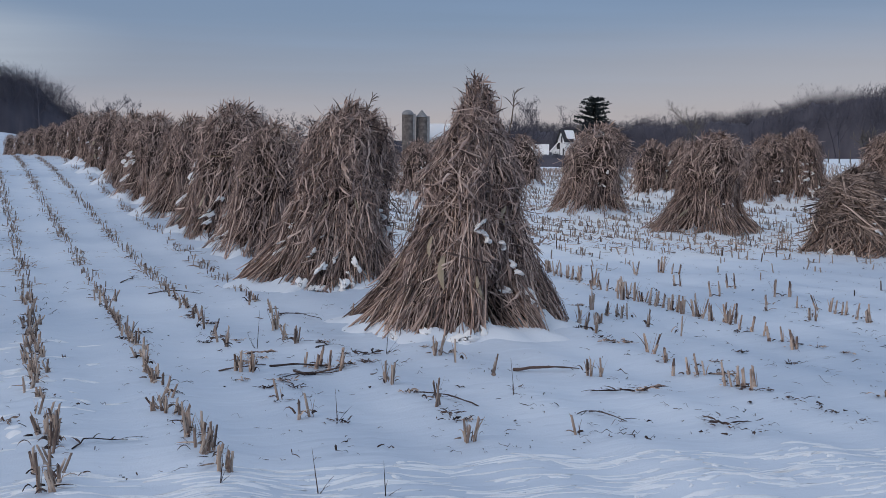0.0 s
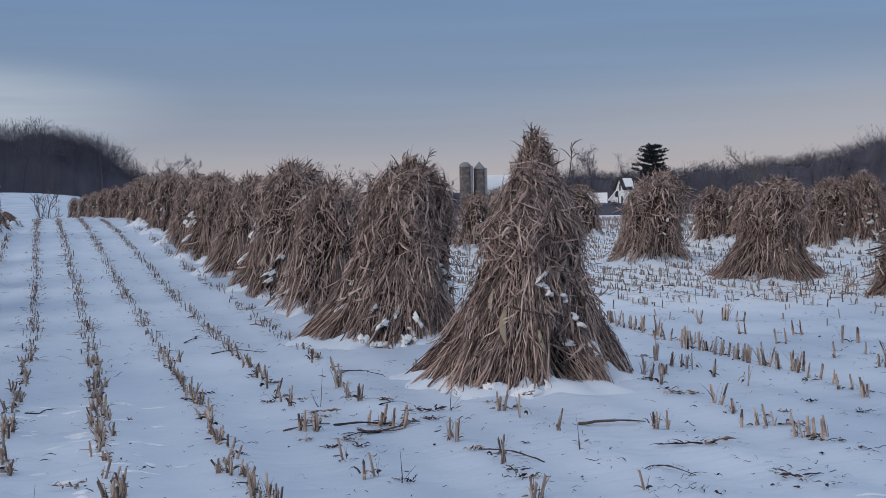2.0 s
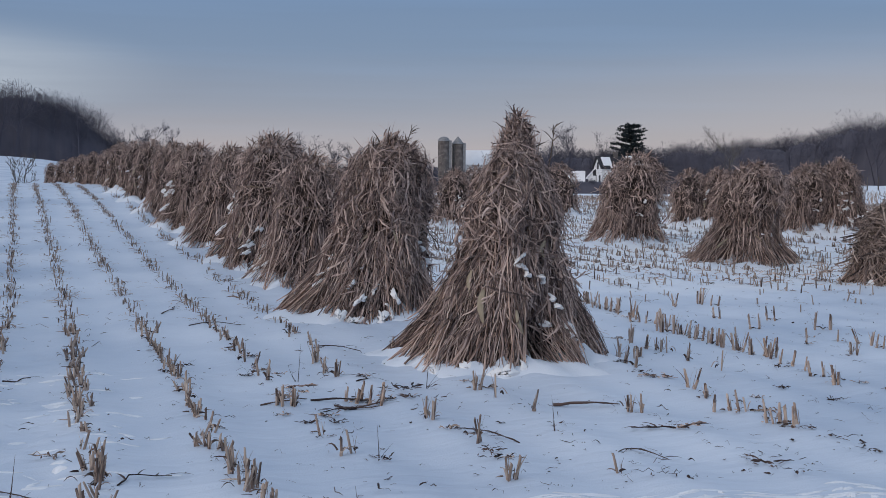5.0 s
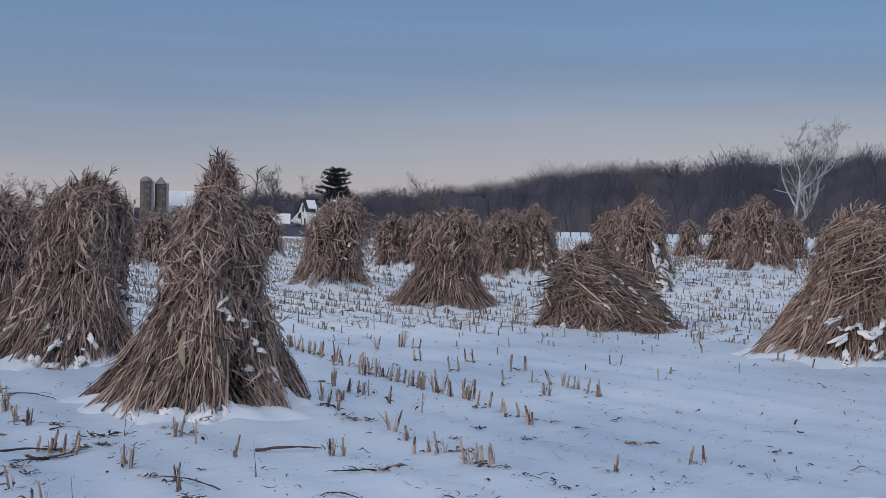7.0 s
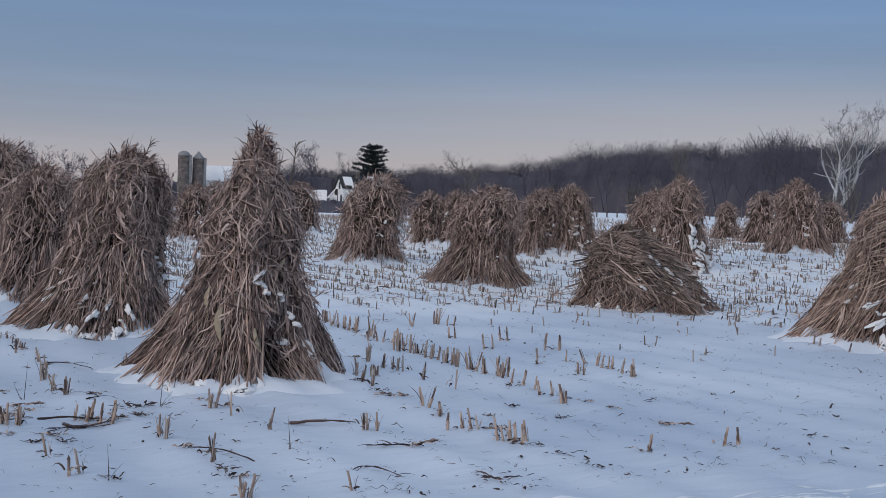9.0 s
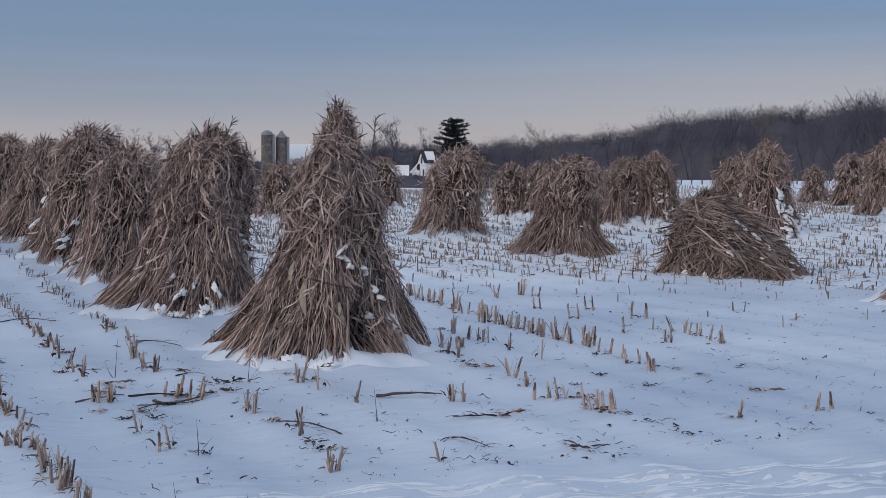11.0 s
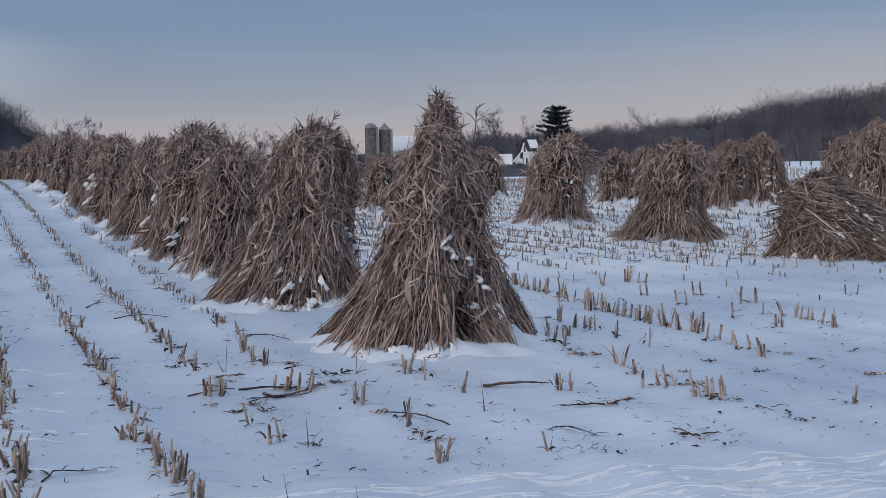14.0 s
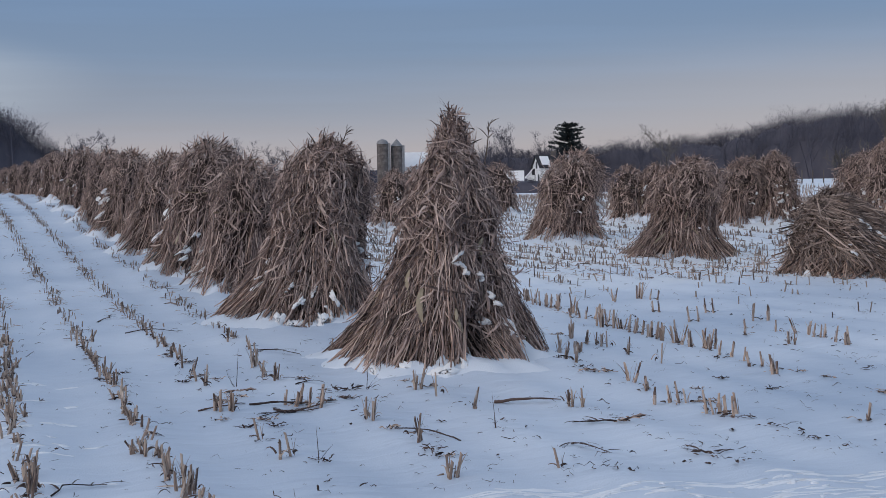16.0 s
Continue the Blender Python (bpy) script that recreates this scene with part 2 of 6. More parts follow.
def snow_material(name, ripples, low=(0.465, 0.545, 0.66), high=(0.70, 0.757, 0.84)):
    m = bpy.data.materials.new(name)
    m.use_nodes = True
    nt = m.node_tree
    b = nt.nodes["Principled BSDF"]
    b.inputs["Roughness"].default_value, b.inputs["Specular IOR Level"].default_value = 0.52, 0.5
    b.inputs["Subsurface Weight"].default_value = 0.0
    co = nt.nodes.new("ShaderNodeTexCoord")
    big, mid, fine, crust = (nt.nodes.new("ShaderNodeTexNoise") for _ in range(4))
    mp = nt.nodes.new("ShaderNodeMapping")
    mp.inputs["Scale"].default_value = (0.55, 2.6, 1)
    mp.inputs["Rotation"].default_value = (0, 0, radians(9))
    for n, s, d in ((big, 0.35, 4), (mid, 2.2, 8), (fine, 90, 4), (crust, 1.4, 6)):
        n.inputs["Scale"].default_value, n.inputs["Detail"].default_value = s, d
    nt.links.new(co.outputs["Object"], mp.inputs[0])
    nt.links.new(co.outputs["Object"], big.inputs["Vector"])
    nt.links.new(co.outputs["Object"], fine.inputs["Vector"])
    nt.links.new(mp.outputs[0], mid.inputs["Vector"])
    nt.links.new(mp.outputs[0], crust.inputs["Vector"])
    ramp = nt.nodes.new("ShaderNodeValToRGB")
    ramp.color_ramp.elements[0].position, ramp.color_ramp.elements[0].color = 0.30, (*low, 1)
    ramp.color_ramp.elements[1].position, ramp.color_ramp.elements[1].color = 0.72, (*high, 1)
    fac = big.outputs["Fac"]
    if ripples:                 # whiter colour past the lane, painted in for the sheen on far snow
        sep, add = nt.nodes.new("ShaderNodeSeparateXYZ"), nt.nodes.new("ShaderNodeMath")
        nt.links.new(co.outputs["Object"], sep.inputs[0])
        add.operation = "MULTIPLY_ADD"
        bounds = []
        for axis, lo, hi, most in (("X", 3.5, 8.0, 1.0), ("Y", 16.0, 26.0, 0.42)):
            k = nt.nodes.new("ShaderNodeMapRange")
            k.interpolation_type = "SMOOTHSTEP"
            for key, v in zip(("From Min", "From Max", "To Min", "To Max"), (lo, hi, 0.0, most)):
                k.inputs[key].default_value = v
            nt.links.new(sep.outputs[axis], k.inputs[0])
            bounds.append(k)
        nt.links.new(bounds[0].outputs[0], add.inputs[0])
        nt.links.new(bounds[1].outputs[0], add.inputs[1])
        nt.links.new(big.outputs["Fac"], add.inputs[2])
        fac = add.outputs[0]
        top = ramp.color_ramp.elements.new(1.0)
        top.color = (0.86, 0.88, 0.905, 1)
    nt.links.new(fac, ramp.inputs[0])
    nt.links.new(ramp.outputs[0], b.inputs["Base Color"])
    b1, b2 = nt.nodes.new("ShaderNodeBump"), nt.nodes.new("ShaderNodeBump")
    b1.inputs["Strength"].default_value, b1.inputs["Distance"].default_value = 0.55, 0.05 if ripples else 0.02
    b2.inputs["Strength"].default_value, b2.inputs["Distance"].default_value = 0.5, 0.006
    nt.links.new(mid.outputs["Fac"], b1.inputs["Height"])
    nt.links.new(fine.outputs["Fac"], b2.inputs["Height"])
    nt.links.new(b1.outputs[0], b2.inputs["Normal"])
    nt.links.new(b2.outputs[0], b.inputs["Normal"])
    return m


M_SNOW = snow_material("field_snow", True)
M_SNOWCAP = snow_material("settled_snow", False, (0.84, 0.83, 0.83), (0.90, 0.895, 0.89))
# Drift colour is paler than the field, in place of light on its slopes.
M_DRIFT_LIT = snow_material("lit_banked_snow", False, (0.65, 0.705, 0.775), (0.80, 0.832, 0.885))
# Streaks that catch the light get it through this paler colour.
M_LOOSE_LIT = snow_material("lit_loose_snow", False, (0.72, 0.765, 0.82), (0.84, 0.865, 0.905))

# ---- mesh helpers ----
rng = np.random.default_rng(7)


class Geo:
    """Vertices and faces gathered into one mesh."""

    def __init__(self):
        self.v, self.f, self.n = [], [], 0

    def add(self, verts, faces):
        verts = np.asarray(verts, float).reshape(-1, 3)
        self.v.append(verts)
        self.f += [tuple(int(i) + self.n for i in f) for f in faces] if not isinstance(faces, np.ndarray) else (faces + self.n).tolist()
        self.n += len(verts)
        return self

    def box(self, lo, hi):
        (a, b, c), (d, e, f) = lo, hi
        v = [(a, b, c), (d, b, c), (d, e, c), (a, e, c), (a, b, f), (d, b, f), (d, e, f), (a, e, f)]
        return self.add(v, [(3, 2, 1, 0), (4, 5, 6, 7), (0, 1, 5, 4), (1, 2, 6, 5), (2, 3, 7, 6), (3, 0, 4, 7)])

    def lathe(self, prof, n=24, centre=(0, 0)):
        a = np.linspace(0, 2 * np.pi, n, endpoint=False)
        v = [(centre[0] + r * math.cos(t), centre[1] + r * math.sin(t), z) for z, r in prof for t in a]
        f = [(k * n + j, k * n + (j + 1) % n, (k + 1) * n + (j + 1) % n, (k + 1) * n + j) for k in range(len(prof) - 1) for j in range(n)]
        f += [tuple(range(n - 1, -1, -1)), tuple((len(prof) - 1) * n + j for j in range(n))]
        return self.add(v, f)

    def mesh(self, name, mat, smooth=False):
        me = bpy.data.meshes.new(name)
        me.from_pydata(np.concatenate(self.v).tolist() if self.v else [], [], self.f)
        me.materials.append(mat)
        if smooth:
            me.shade_smooth()
        me.update()
        return me


def part(name, geo, mat, parent, label="", smooth=False):
    ob = new(name, geo.mesh(name, mat, smooth))
    ob.parent = parent
    if label:
        tagged(ob, label)
    return ob


def unit(v):
    return v / np.maximum(np.linalg.norm(v, axis=-1, keepdims=True), 1e-9)


def tubes(geo, C, R, n=4):
    """Many tubes: centre lines C (N, K, 3) and radii R (N, K)."""
    C, R = np.asarray(C, float), np.asarray(R, float)
    N, K = C.shape[:2]
    D = unit(np.gradient(C, axis=1))
    ref = np.where(np.abs(D[..., 2:3]) > 0.8, np.array([1.0, 0.3, 0]), np.array([0, 0, 1.0]))
    S = unit(np.cross(D, ref))
    U = np.cross(S, D)
    a = np.arange(n) * 2 * np.pi / n
    V = C[:, :, None] + R[:, :, None, None] * (S[:, :, None] * np.cos(a)[:, None] + U[:, :, None] * np.sin(a)[:, None])
    base = np.arange(N)[:, None, None] * K * n + np.arange(K - 1)[:, None] * n
    j = np.arange(n)
    q = np.stack([base + j, base + (j + 1) % n, base + n + (j + 1) % n, base + n + j], -1).reshape(-1, 4)
    geo.add(V.reshape(-1, 3), q)
    if n >= 4:
        cap = (np.arange(N)[:, None] * K * n + (K - 1) * n + np.arange(n)) + geo.n - N * K * n
        geo.f += cap.tolist()
    return geo


def strips(C, S, W, fold=0.25):
    """Leaf blades: centre lines C, side vectors S (N, K, 3), half widths W (N, K), creased along the midrib."""
    D = unit(np.gradient(C, axis=1))
    Nn = unit(np.cross(S, D))
    V = np.stack([C - S * W[..., None], C + Nn * (W * fold)[..., None], C + S * W[..., None]], 2)
    return V


def strip_faces(N, K):
    b = np.arange(N)[:, None, None] * K * 3 + np.arange(K - 1)[:, None] * 3
    j = np.arange(2)
    return np.stack([b + j, b + j + 1, b + 3 + j + 1, b + 3 + j], -1).reshape(-1, 4)


def smooth_step(a, b, x):
    t = np.clip((np.asarray(x, float) - a) / (b - a), 0, 1)
    return t * t * (3 - 2 * t)


# ---- the lie of the land ----
def land(x, y):
    x, y = np.asarray(x, float), np.asarray(y, float)
    d = np.hypot(x, y)
    ridge = 1.55 * smooth_step(13, 61, y) * (1 - 0.55 * smooth_step(62, 100, y)) * np.exp(-(np.maximum(x + 1, 0) / 11.0) ** 2)
    mild = 0.22 * smooth_step(18, 46, d)
    swell = 0.75 * smooth_step(24, 44, 0.78 * x + 0.62 * y) * smooth_step(9, 25, x)
    far = 1.55 * smooth_step(55, 190, d) * smooth_step(0.44, 0.56, np.arctan2(x, np.maximum(y, 0.1)))
    hill = 5.6 * smooth_step(95, 245, y) * smooth_step(40, -10, x)
    return ridge + mild + swell + far + hill


# ---- corn shocks: where they stand ----
def profile(kind):
    if kind == "tall":      # slim, drawn in above the waist to a pointed top
        return [(0.0, 1.00), (0.10, 0.94), (0.5, 0.68), (0.9, 0.50), (1.15, 0.40), (1.35, 0.40), (1.52, 0.39), (1.72, 0.29), (2.0, 0.17), (2.25, 0.085), (2.46, 0.03)]
    if kind == "broad":     # splayed foot under a narrow shaggy head
        return [(0.0, 1.0), (0.10, 0.95), (0.55, 0.68), (1.0, 0.55), (1.3, 0.52), (1.75, 0.52), (2.02, 0.45), (2.2, 0.31), (2.34, 0.08)]
    if kind == "mop":       # shaggy head hanging over a waist not much narrower than the foot
        return [(0.0, 0.86), (0.10, 0.82), (0.4, 0.66), (0.75, 0.57), (1.0, 0.60), (1.4, 0.64), (1.7, 0.60), (1.95, 0.47), (2.13, 0.29), (2.27, 0.07)]
    if kind == "splayed":   # foot spread wide, narrow head
        return [(0.0, 1.00), (0.10, 0.95), (0.45, 0.74), (0.85, 0.61), (1.2, 0.57), (1.6, 0.58), (1.88, 0.52), (2.08, 0.40), (2.22, 0.22), (2.3, 0.06)]
    if kind == "slumped":   # fallen over to one side, a low heap
        return [(0.0, 1.18), (0.12, 1.12), (0.4, 0.96), (0.7, 0.80), (0.95, 0.66), (1.15, 0.50), (1.32, 0.32), (1.46, 0.10)]
    if kind == "wide":      # spread wide at the foot, flat broad head
        return [(0.0, 1.28), (0.10, 1.22), (0.4, 0.98), (0.8, 0.78), (1.2, 0.68), (1.6, 0.70), (1.9, 0.64), (2.12, 0.46), (2.25, 0.12)]
    if kind == "pinched":   # low broad mop over a tightly drawn waist and a spread foot
        return [(0.0, 1.02), (0.08, 0.98), (0.35, 0.76), (0.75, 0.54), (0.95, 0.50), (1.25, 0.60), (1.65, 0.62), (1.92, 0.52), (2.10, 0.32), (2.22, 0.06)]
    return [(0.0, 0.90), (0.10, 0.86), (0.5, 0.68), (0.9, 0.56), (1.3, 0.53), (1.65, 0.51), (1.9, 0.43), (2.1, 0.27), (2.25, 0.10), (2.32, 0.03)]


def build_shock(kind, seed, n_low, n_top, n_stalk, lean=(0.0, 0.0), singles=0, snow=6, K=6, flare=1.0, face=-math.pi / 2, slant=0.0, fine=1.0, patches=(), leaf_mat=None, hollow=None, husks=(), bow=2.0, sweep=(0.10, 0.05), upright=0.16, cross=0, tilt=0.0):
    """A stook of tied corn stalks: inner bundle, stalks, hanging leaves, tangled top, tassels, husks, caught snow."""
    leaf_mat = leaf_mat or M_LEAF_OLD
    r = np.random.default_rng(seed)
    pz, pr = np.array(profile(kind)).T
    top = pz[-1]
    lobes = r.uniform(0, 6.28, 3)

    def rad(z, th):
        return np.interp(z, pz, pr) * (1 + 0.06 * np.sin(3 * th + lobes[0] + z) + 0.06 * np.sin(5 * th + lobes[1] + 3 * z) + 0.045 * np.sin(9 * th + lobes[2] - 4 * z))

    waves = r.uniform(0, 6.28, 8)

    def tufts(z, th):           # bundles that stand out and hollows between them
        h = np.sin(11 * th + 5 * z + waves[0]) * np.sin(9 * z + 4 * th + waves[1]) + np.sin(17 * th - 8 * z + waves[2]) * np.sin(15 * z - 5 * th + waves[3]) + 0.7 * np.sin(27 * th + 13 * z + waves[4]) * np.sin(26 * z + waves[5])
        return 0.048 * h

    def axis(z):
        k = (np.clip(z, 0, top) / top) ** bow
        return lean[0] * k, lean[1] * k

    def on(z, th, off):
        ax, ay = axis(z)
        if hollow:              # a dark gap between the leaves
            off = off - hollow[4] * np.exp(-(((th - hollow[0] + np.pi) % (2 * np.pi) - np.pi) / hollow[2]) ** 2 - ((z - hollow[1]) / hollow[3]) ** 2)
        rr = rad(z, th) + off
        return np.stack([ax + rr * np.cos(th), ay + rr * np.sin(th), z], -1)

    root = new("corn_shock")
    # inner bundle, its colour darkened to stand for shade between the leaves
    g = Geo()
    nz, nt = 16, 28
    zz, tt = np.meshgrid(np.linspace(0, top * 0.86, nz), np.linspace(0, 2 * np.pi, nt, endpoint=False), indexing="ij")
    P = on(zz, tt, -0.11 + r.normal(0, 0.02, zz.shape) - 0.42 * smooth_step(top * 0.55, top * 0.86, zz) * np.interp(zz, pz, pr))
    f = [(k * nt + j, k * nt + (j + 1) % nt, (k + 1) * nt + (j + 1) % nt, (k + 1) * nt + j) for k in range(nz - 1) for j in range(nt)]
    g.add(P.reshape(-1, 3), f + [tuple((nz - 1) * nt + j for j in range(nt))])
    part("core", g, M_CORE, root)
    # stalks
    th0 = r.uniform(0, 2 * np.pi, n_stalk)
    NS = 5 if singles else 3
    s = np.linspace(0, 1, NS)
    z1 = r.uniform(0.16, 0.62, n_stalk) * top
    z0 = np.abs(r.normal(0, 0.05, n_stalk))
    Z = z0[:, None] + (z1 - z0)[:, None] * s
    T = th0[:, None] + (r.normal(0, 0.22, n_stalk) + slant)[:, None] * s
    off = r.uniform(-0.05, 0.055, n_stalk)[:, None] + 0.02 * r.normal(0, 1, (n_stalk, NS)) + np.abs(r.normal(0, 0.05, n_stalk))[:, None] * (1 - s) ** 3
    R = r.uniform(0.005, 0.011, n_stalk)[:, None] * (1 - 0.45 * s)
    CS = on(Z, T, off)
    own = np.flatnonzero(np.abs((th0 - face + np.pi) % (2 * np.pi) - np.pi) < 1.3)[: singles // 3]
    keep = np.setdiff1d(np.arange(n_stalk), own)
    for i in own:
        part("stalk", tubes(Geo(), CS[i : i + 1], R[i : i + 1], 6), M_STALK, root, smooth=True)
    tagged(part("straw", tubes(Geo(), CS[keep], R[keep], 4), M_STALK, root, "dry brown stalks", True), kind="stuff")

    # hanging leaves, laid along the surface
    def hanging(n, zlo, zhi, spread, lmin, lmax, wmin, wmax, o_lo, o_hi, tip, wave=0.4, way=-1, aside=0.0):
        th = r.uniform(0, 2 * np.pi, n)
        z = zlo + (zhi - zlo) * r.uniform(0, 1, n) ** 0.9
        drift = np.sin(5 * th + 3 * z + waves[6]) + np.sin(9 * th - 6 * z + waves[7])     # neighbours lie alike
        a = spread * (0.6 * drift + r.normal(0, 0.62, n)) + slant + aside
        L = r.uniform(lmin, lmax, n)
        w = (wmin + (wmax - wmin) * r.uniform(0, 1, n) ** 1.9) * fine
        s = np.linspace(0, 1, K)
        ang = a[:, None] + r.normal(0, wave, n)[:, None] * (s - 0.3) + r.normal(0, 0.35 * wave, (n, K))
        st = (L / (K - 1))[:, None]
        slope = 0.88
        dz = way * np.cos(ang) * st * slope
        Z = np.maximum(z[:, None] + np.cumsum(dz, 1) - dz[:, :1], 0.01 + 0.03 * r.uniform(0, 1, n)[:, None])
        dt = np.sin(ang) * st / np.maximum(np.interp(Z, pz, pr), 0.15)
        T = th[:, None] + np.cumsum(dt, 1)
        off = (r.uniform(o_lo, o_hi, n) + tufts(z, th))[:, None] + 0.009 * np.sin(s * r.uniform(3, 9, n)[:, None] + r.uniform(0, 6, n)[:, None]) + np.minimum(r.exponential(tip, n), 4 * tip)[:, None] * s**2
        C = on(Z, T, off) + r.normal(0, 0.004, (n, K, 3))
        out = np.stack([np.cos(T), np.sin(T), 0.35 + 0 * T], -1)
        D = unit(np.gradient(C, axis=1))
        S = unit(np.cross(D, out))
        U = np.cross(S, D)
        tw = r.normal(0, 0.5, n)[:, None] + r.normal(0, 0.9, n)[:, None] * s
        S = S * np.cos(tw)[..., None] + U * np.sin(tw)[..., None]
        W = 0.86 * w[:, None] * (0.6 + 0.4 * np.minimum(1, 4 * s)) * (1 - s**4 * r.uniform(0.25, 0.95, n)[:, None]) * r.uniform(0.6, 1.2, (n, K))
        return C, S, W, th

    sets = [hanging(int(n_low * 0.42), 0.12, top * 0.50, 0.20, 0.28, 0.72, 0.004, 0.019, -0.05, 0.05, 0.022 * flare, 0.18),
            hanging(int(n_low * 0.26), top * 0.22, top * 0.84, 0.48, 0.12, 0.36, 0.006, 0.027, -0.05, 0.06, 0.045 * flare, 0.25),
            hanging(int(n_low * 0.16), 0.30, top * 0.92, 1.15, 0.10, 0.30, 0.005, 0.020, -0.02, 0.06, 0.04 * flare, 0.25),
            hanging(int(n_low * upright), top * 0.46, top * 0.86, 0.34, 0.14, 0.42, 0.004, 0.016, -0.05, 0.05, 0.04, 0.4, 1)]
    if cross:                   # stalks and leaves blown across the rest
        sets.append(hanging(cross, top * 0.30, top * 0.95, 0.35, 0.25, 0.70, 0.004, 0.018, 0.0, 0.08, 0.03, 0.15, -1, tilt))

    # tangled leaves of the upper half, free to arch and droop
    n = n_top
    z = top * np.where(r.uniform(0, 1, n) < 0.74, 0.50 + 0.46 * r.uniform(0, 1, n), r.uniform(0.12, 0.55, n))
    th = r.uniform(0, 2 * np.pi, n)
    crest = r.uniform(0, 1, n) < 0.24
    z = np.where(crest, top * r.uniform(0.80, 0.99, n), z)
    P0 = on(z, th, r.uniform(-0.10, 0.02, n) + tufts(z, th) - crest * r.uniform(0, 0.7, n) * np.interp(z, pz, pr))
    out = np.stack([np.cos(th), np.sin(th), 0 * th], -1)
    tan = np.stack([-np.sin(th), np.cos(th), 0 * th], -1)
    d = unit(out * (r.uniform(0.05, 0.75, n) + 0.9 * (r.uniform(0, 1, n) < 0.16))[:, None] + tan * r.normal(0, 0.75, n)[:, None] + np.array([*sweep, 0]) + np.array([0, 0, 1.0]) * np.where(crest, r.uniform(-0.1, 1.3, n), r.uniform(-1.0, 0.6, n))[:, None])
    L = r.uniform(0.10, 0.34, n) * np.interp(z, pz, 0.45 + 0.55 * np.minimum(1, pr / 0.4))
    K2 = K + 1 if singles else K
    C = np.zeros((n, K2, 3))
    C[:, 0] = P0
    droop = r.uniform(0.0, 0.24, n)[:, None] * np.array([0, 0, -1.0])
    curl = r.normal(0, 0.055, (n, 3))
    for k in range(1, K2):
        d = unit(d + (droop + curl) * (5.0 / (K2 - 1)) - 0.22 * out * (k > 2))
        C[:, k] = C[:, k - 1] + d * (L / (K2 - 1))[:, None]
    C += r.normal(0, 0.003, C.shape)
    D = unit(np.gradient(C, axis=1))
    S = unit(np.cross(D, np.array([0, 0, 1.0]) + 0.4 * r.normal(0, 1, (n, 1, 3))))
    s = np.linspace(0, 1, K2)
    W = (0.005 + 0.020 * r.uniform(0, 1, n) ** 1.5)[:, None] * fine * 0.86 * (0.6 + 0.4 * np.minimum(1, 4 * s)) * (1 - s**4 * r.uniform(0.3, 0.95, n)[:, None]) * r.uniform(0.65, 1.2, (n, K2))
    upper = strips(C, S, W, 0.5)
    g = Geo().add(upper.reshape(-1, 3), strip_faces(n, K2))
    part("top_leaves", g, leaf_mat, root, "tangled drooping dry leaves")
    tagged(root.children[-1], kind="stuff")

    g = Geo()
    left = singles
    for C, S, W, th in sets:
        V = strips(C, S, W, 0.5)
        near = np.abs((th - face + np.pi) % (2 * np.pi) - np.pi) < 1.15
        own = np.flatnonzero(near & (C[:, 0, 2] > 0.3))[:left] if left else []
        left -= len(own)
        keep = np.setdiff1d(np.arange(len(V)), own)
        g.add(V[keep].reshape(-1, 3), strip_faces(len(keep), K))
        for i in own:
            part("leaf", Geo().add(V[i].reshape(-1, 3), strip_faces(1, K)), leaf_mat, root, smooth=True)
        if left and singles:
            left = max(left, singles // 4)
    part("hanging_leaves", g, leaf_mat, root, "dry brown leaves hanging down the sides")
    tagged(root.children[-1], kind="stuff")

    # tassels and stalk ends above the top
    n = 34 if singles else 20
    th = r.uniform(0, 2 * np.pi, n)
    P0 = on(top * r.uniform(0.80, 0.97, n), th, -0.04)
    d = unit(np.stack([0.28 * np.cos(th) + 0.16, 0.28 * np.sin(th), 1 + 0 * th], -1) + r.normal(0, 0.22, (n, 3)))
    L = r.uniform(0.08, 0.26, n)
    C = np.zeros((n, 5, 3))
    C[:, 0] = P0
    bend = r.normal(0, 0.10, (n, 3)) + np.array([0.08, 0, -0.10])
    for k in range(1, 5):
        d = unit(d + bend)
        C[:, k] = C[:, k - 1] + d * (L / 4)[:, None]
    for i in range(n):
        part("tassel", tubes(Geo(), C[i : i + 1], np.array([[0.006, 0.007, 0.006, 0.004, 0.0015]]) * r.uniform(0.7, 1.4), 4), M_TASSEL, root)

    # a few pale husks
    C, S, W, th = hanging(5, 0.4, top * 0.55, 0.3, 0.16, 0.26, 0.026, 0.04, 0.05, 0.08, 0.02)
    for i in range(5):
        part("husk", Geo().add(strips(C, S, W, 0.6)[i].reshape(-1, 3), strip_faces(1, K)), M_HUSK, root, "pale yellow husk", True)

    for th_, z_, L_, w_ in husks:                   # large torn husks
        s = np.linspace(0, 1, 6)
        C = on(z_ - L_ * s, th_ + 0.10 * s**2, 0.075 + 0.015 * np.sin(4 * s))[None]
        S = unit(np.cross(unit(np.gradient(C, axis=1)), np.array([math.cos(th_), math.sin(th_), 0.3])))
        part("husk", Geo().add(strips(C, S, (w_ * np.array([0.5, 0.9, 1.0, 0.9, 0.7, 0.25]))[None], 0.5).reshape(-1, 3), strip_faces(1, 6)), M_HUSK, root, "pale yellow husk", True)

    # band of twine at the waist
    zb = top * 0.60
    a = np.linspace(0, 2 * np.pi, 41)
    part("twine", tubes(Geo(), on(np.full(41, zb) + 0.02 * np.sin(2 * a), a, -0.02)[None], np.full((1, 41), 0.008), 5), M_TWINE, root)

    # clots of caught snow, in loose groups, lodged like small ledges
    spot = (0.0, 0.0)
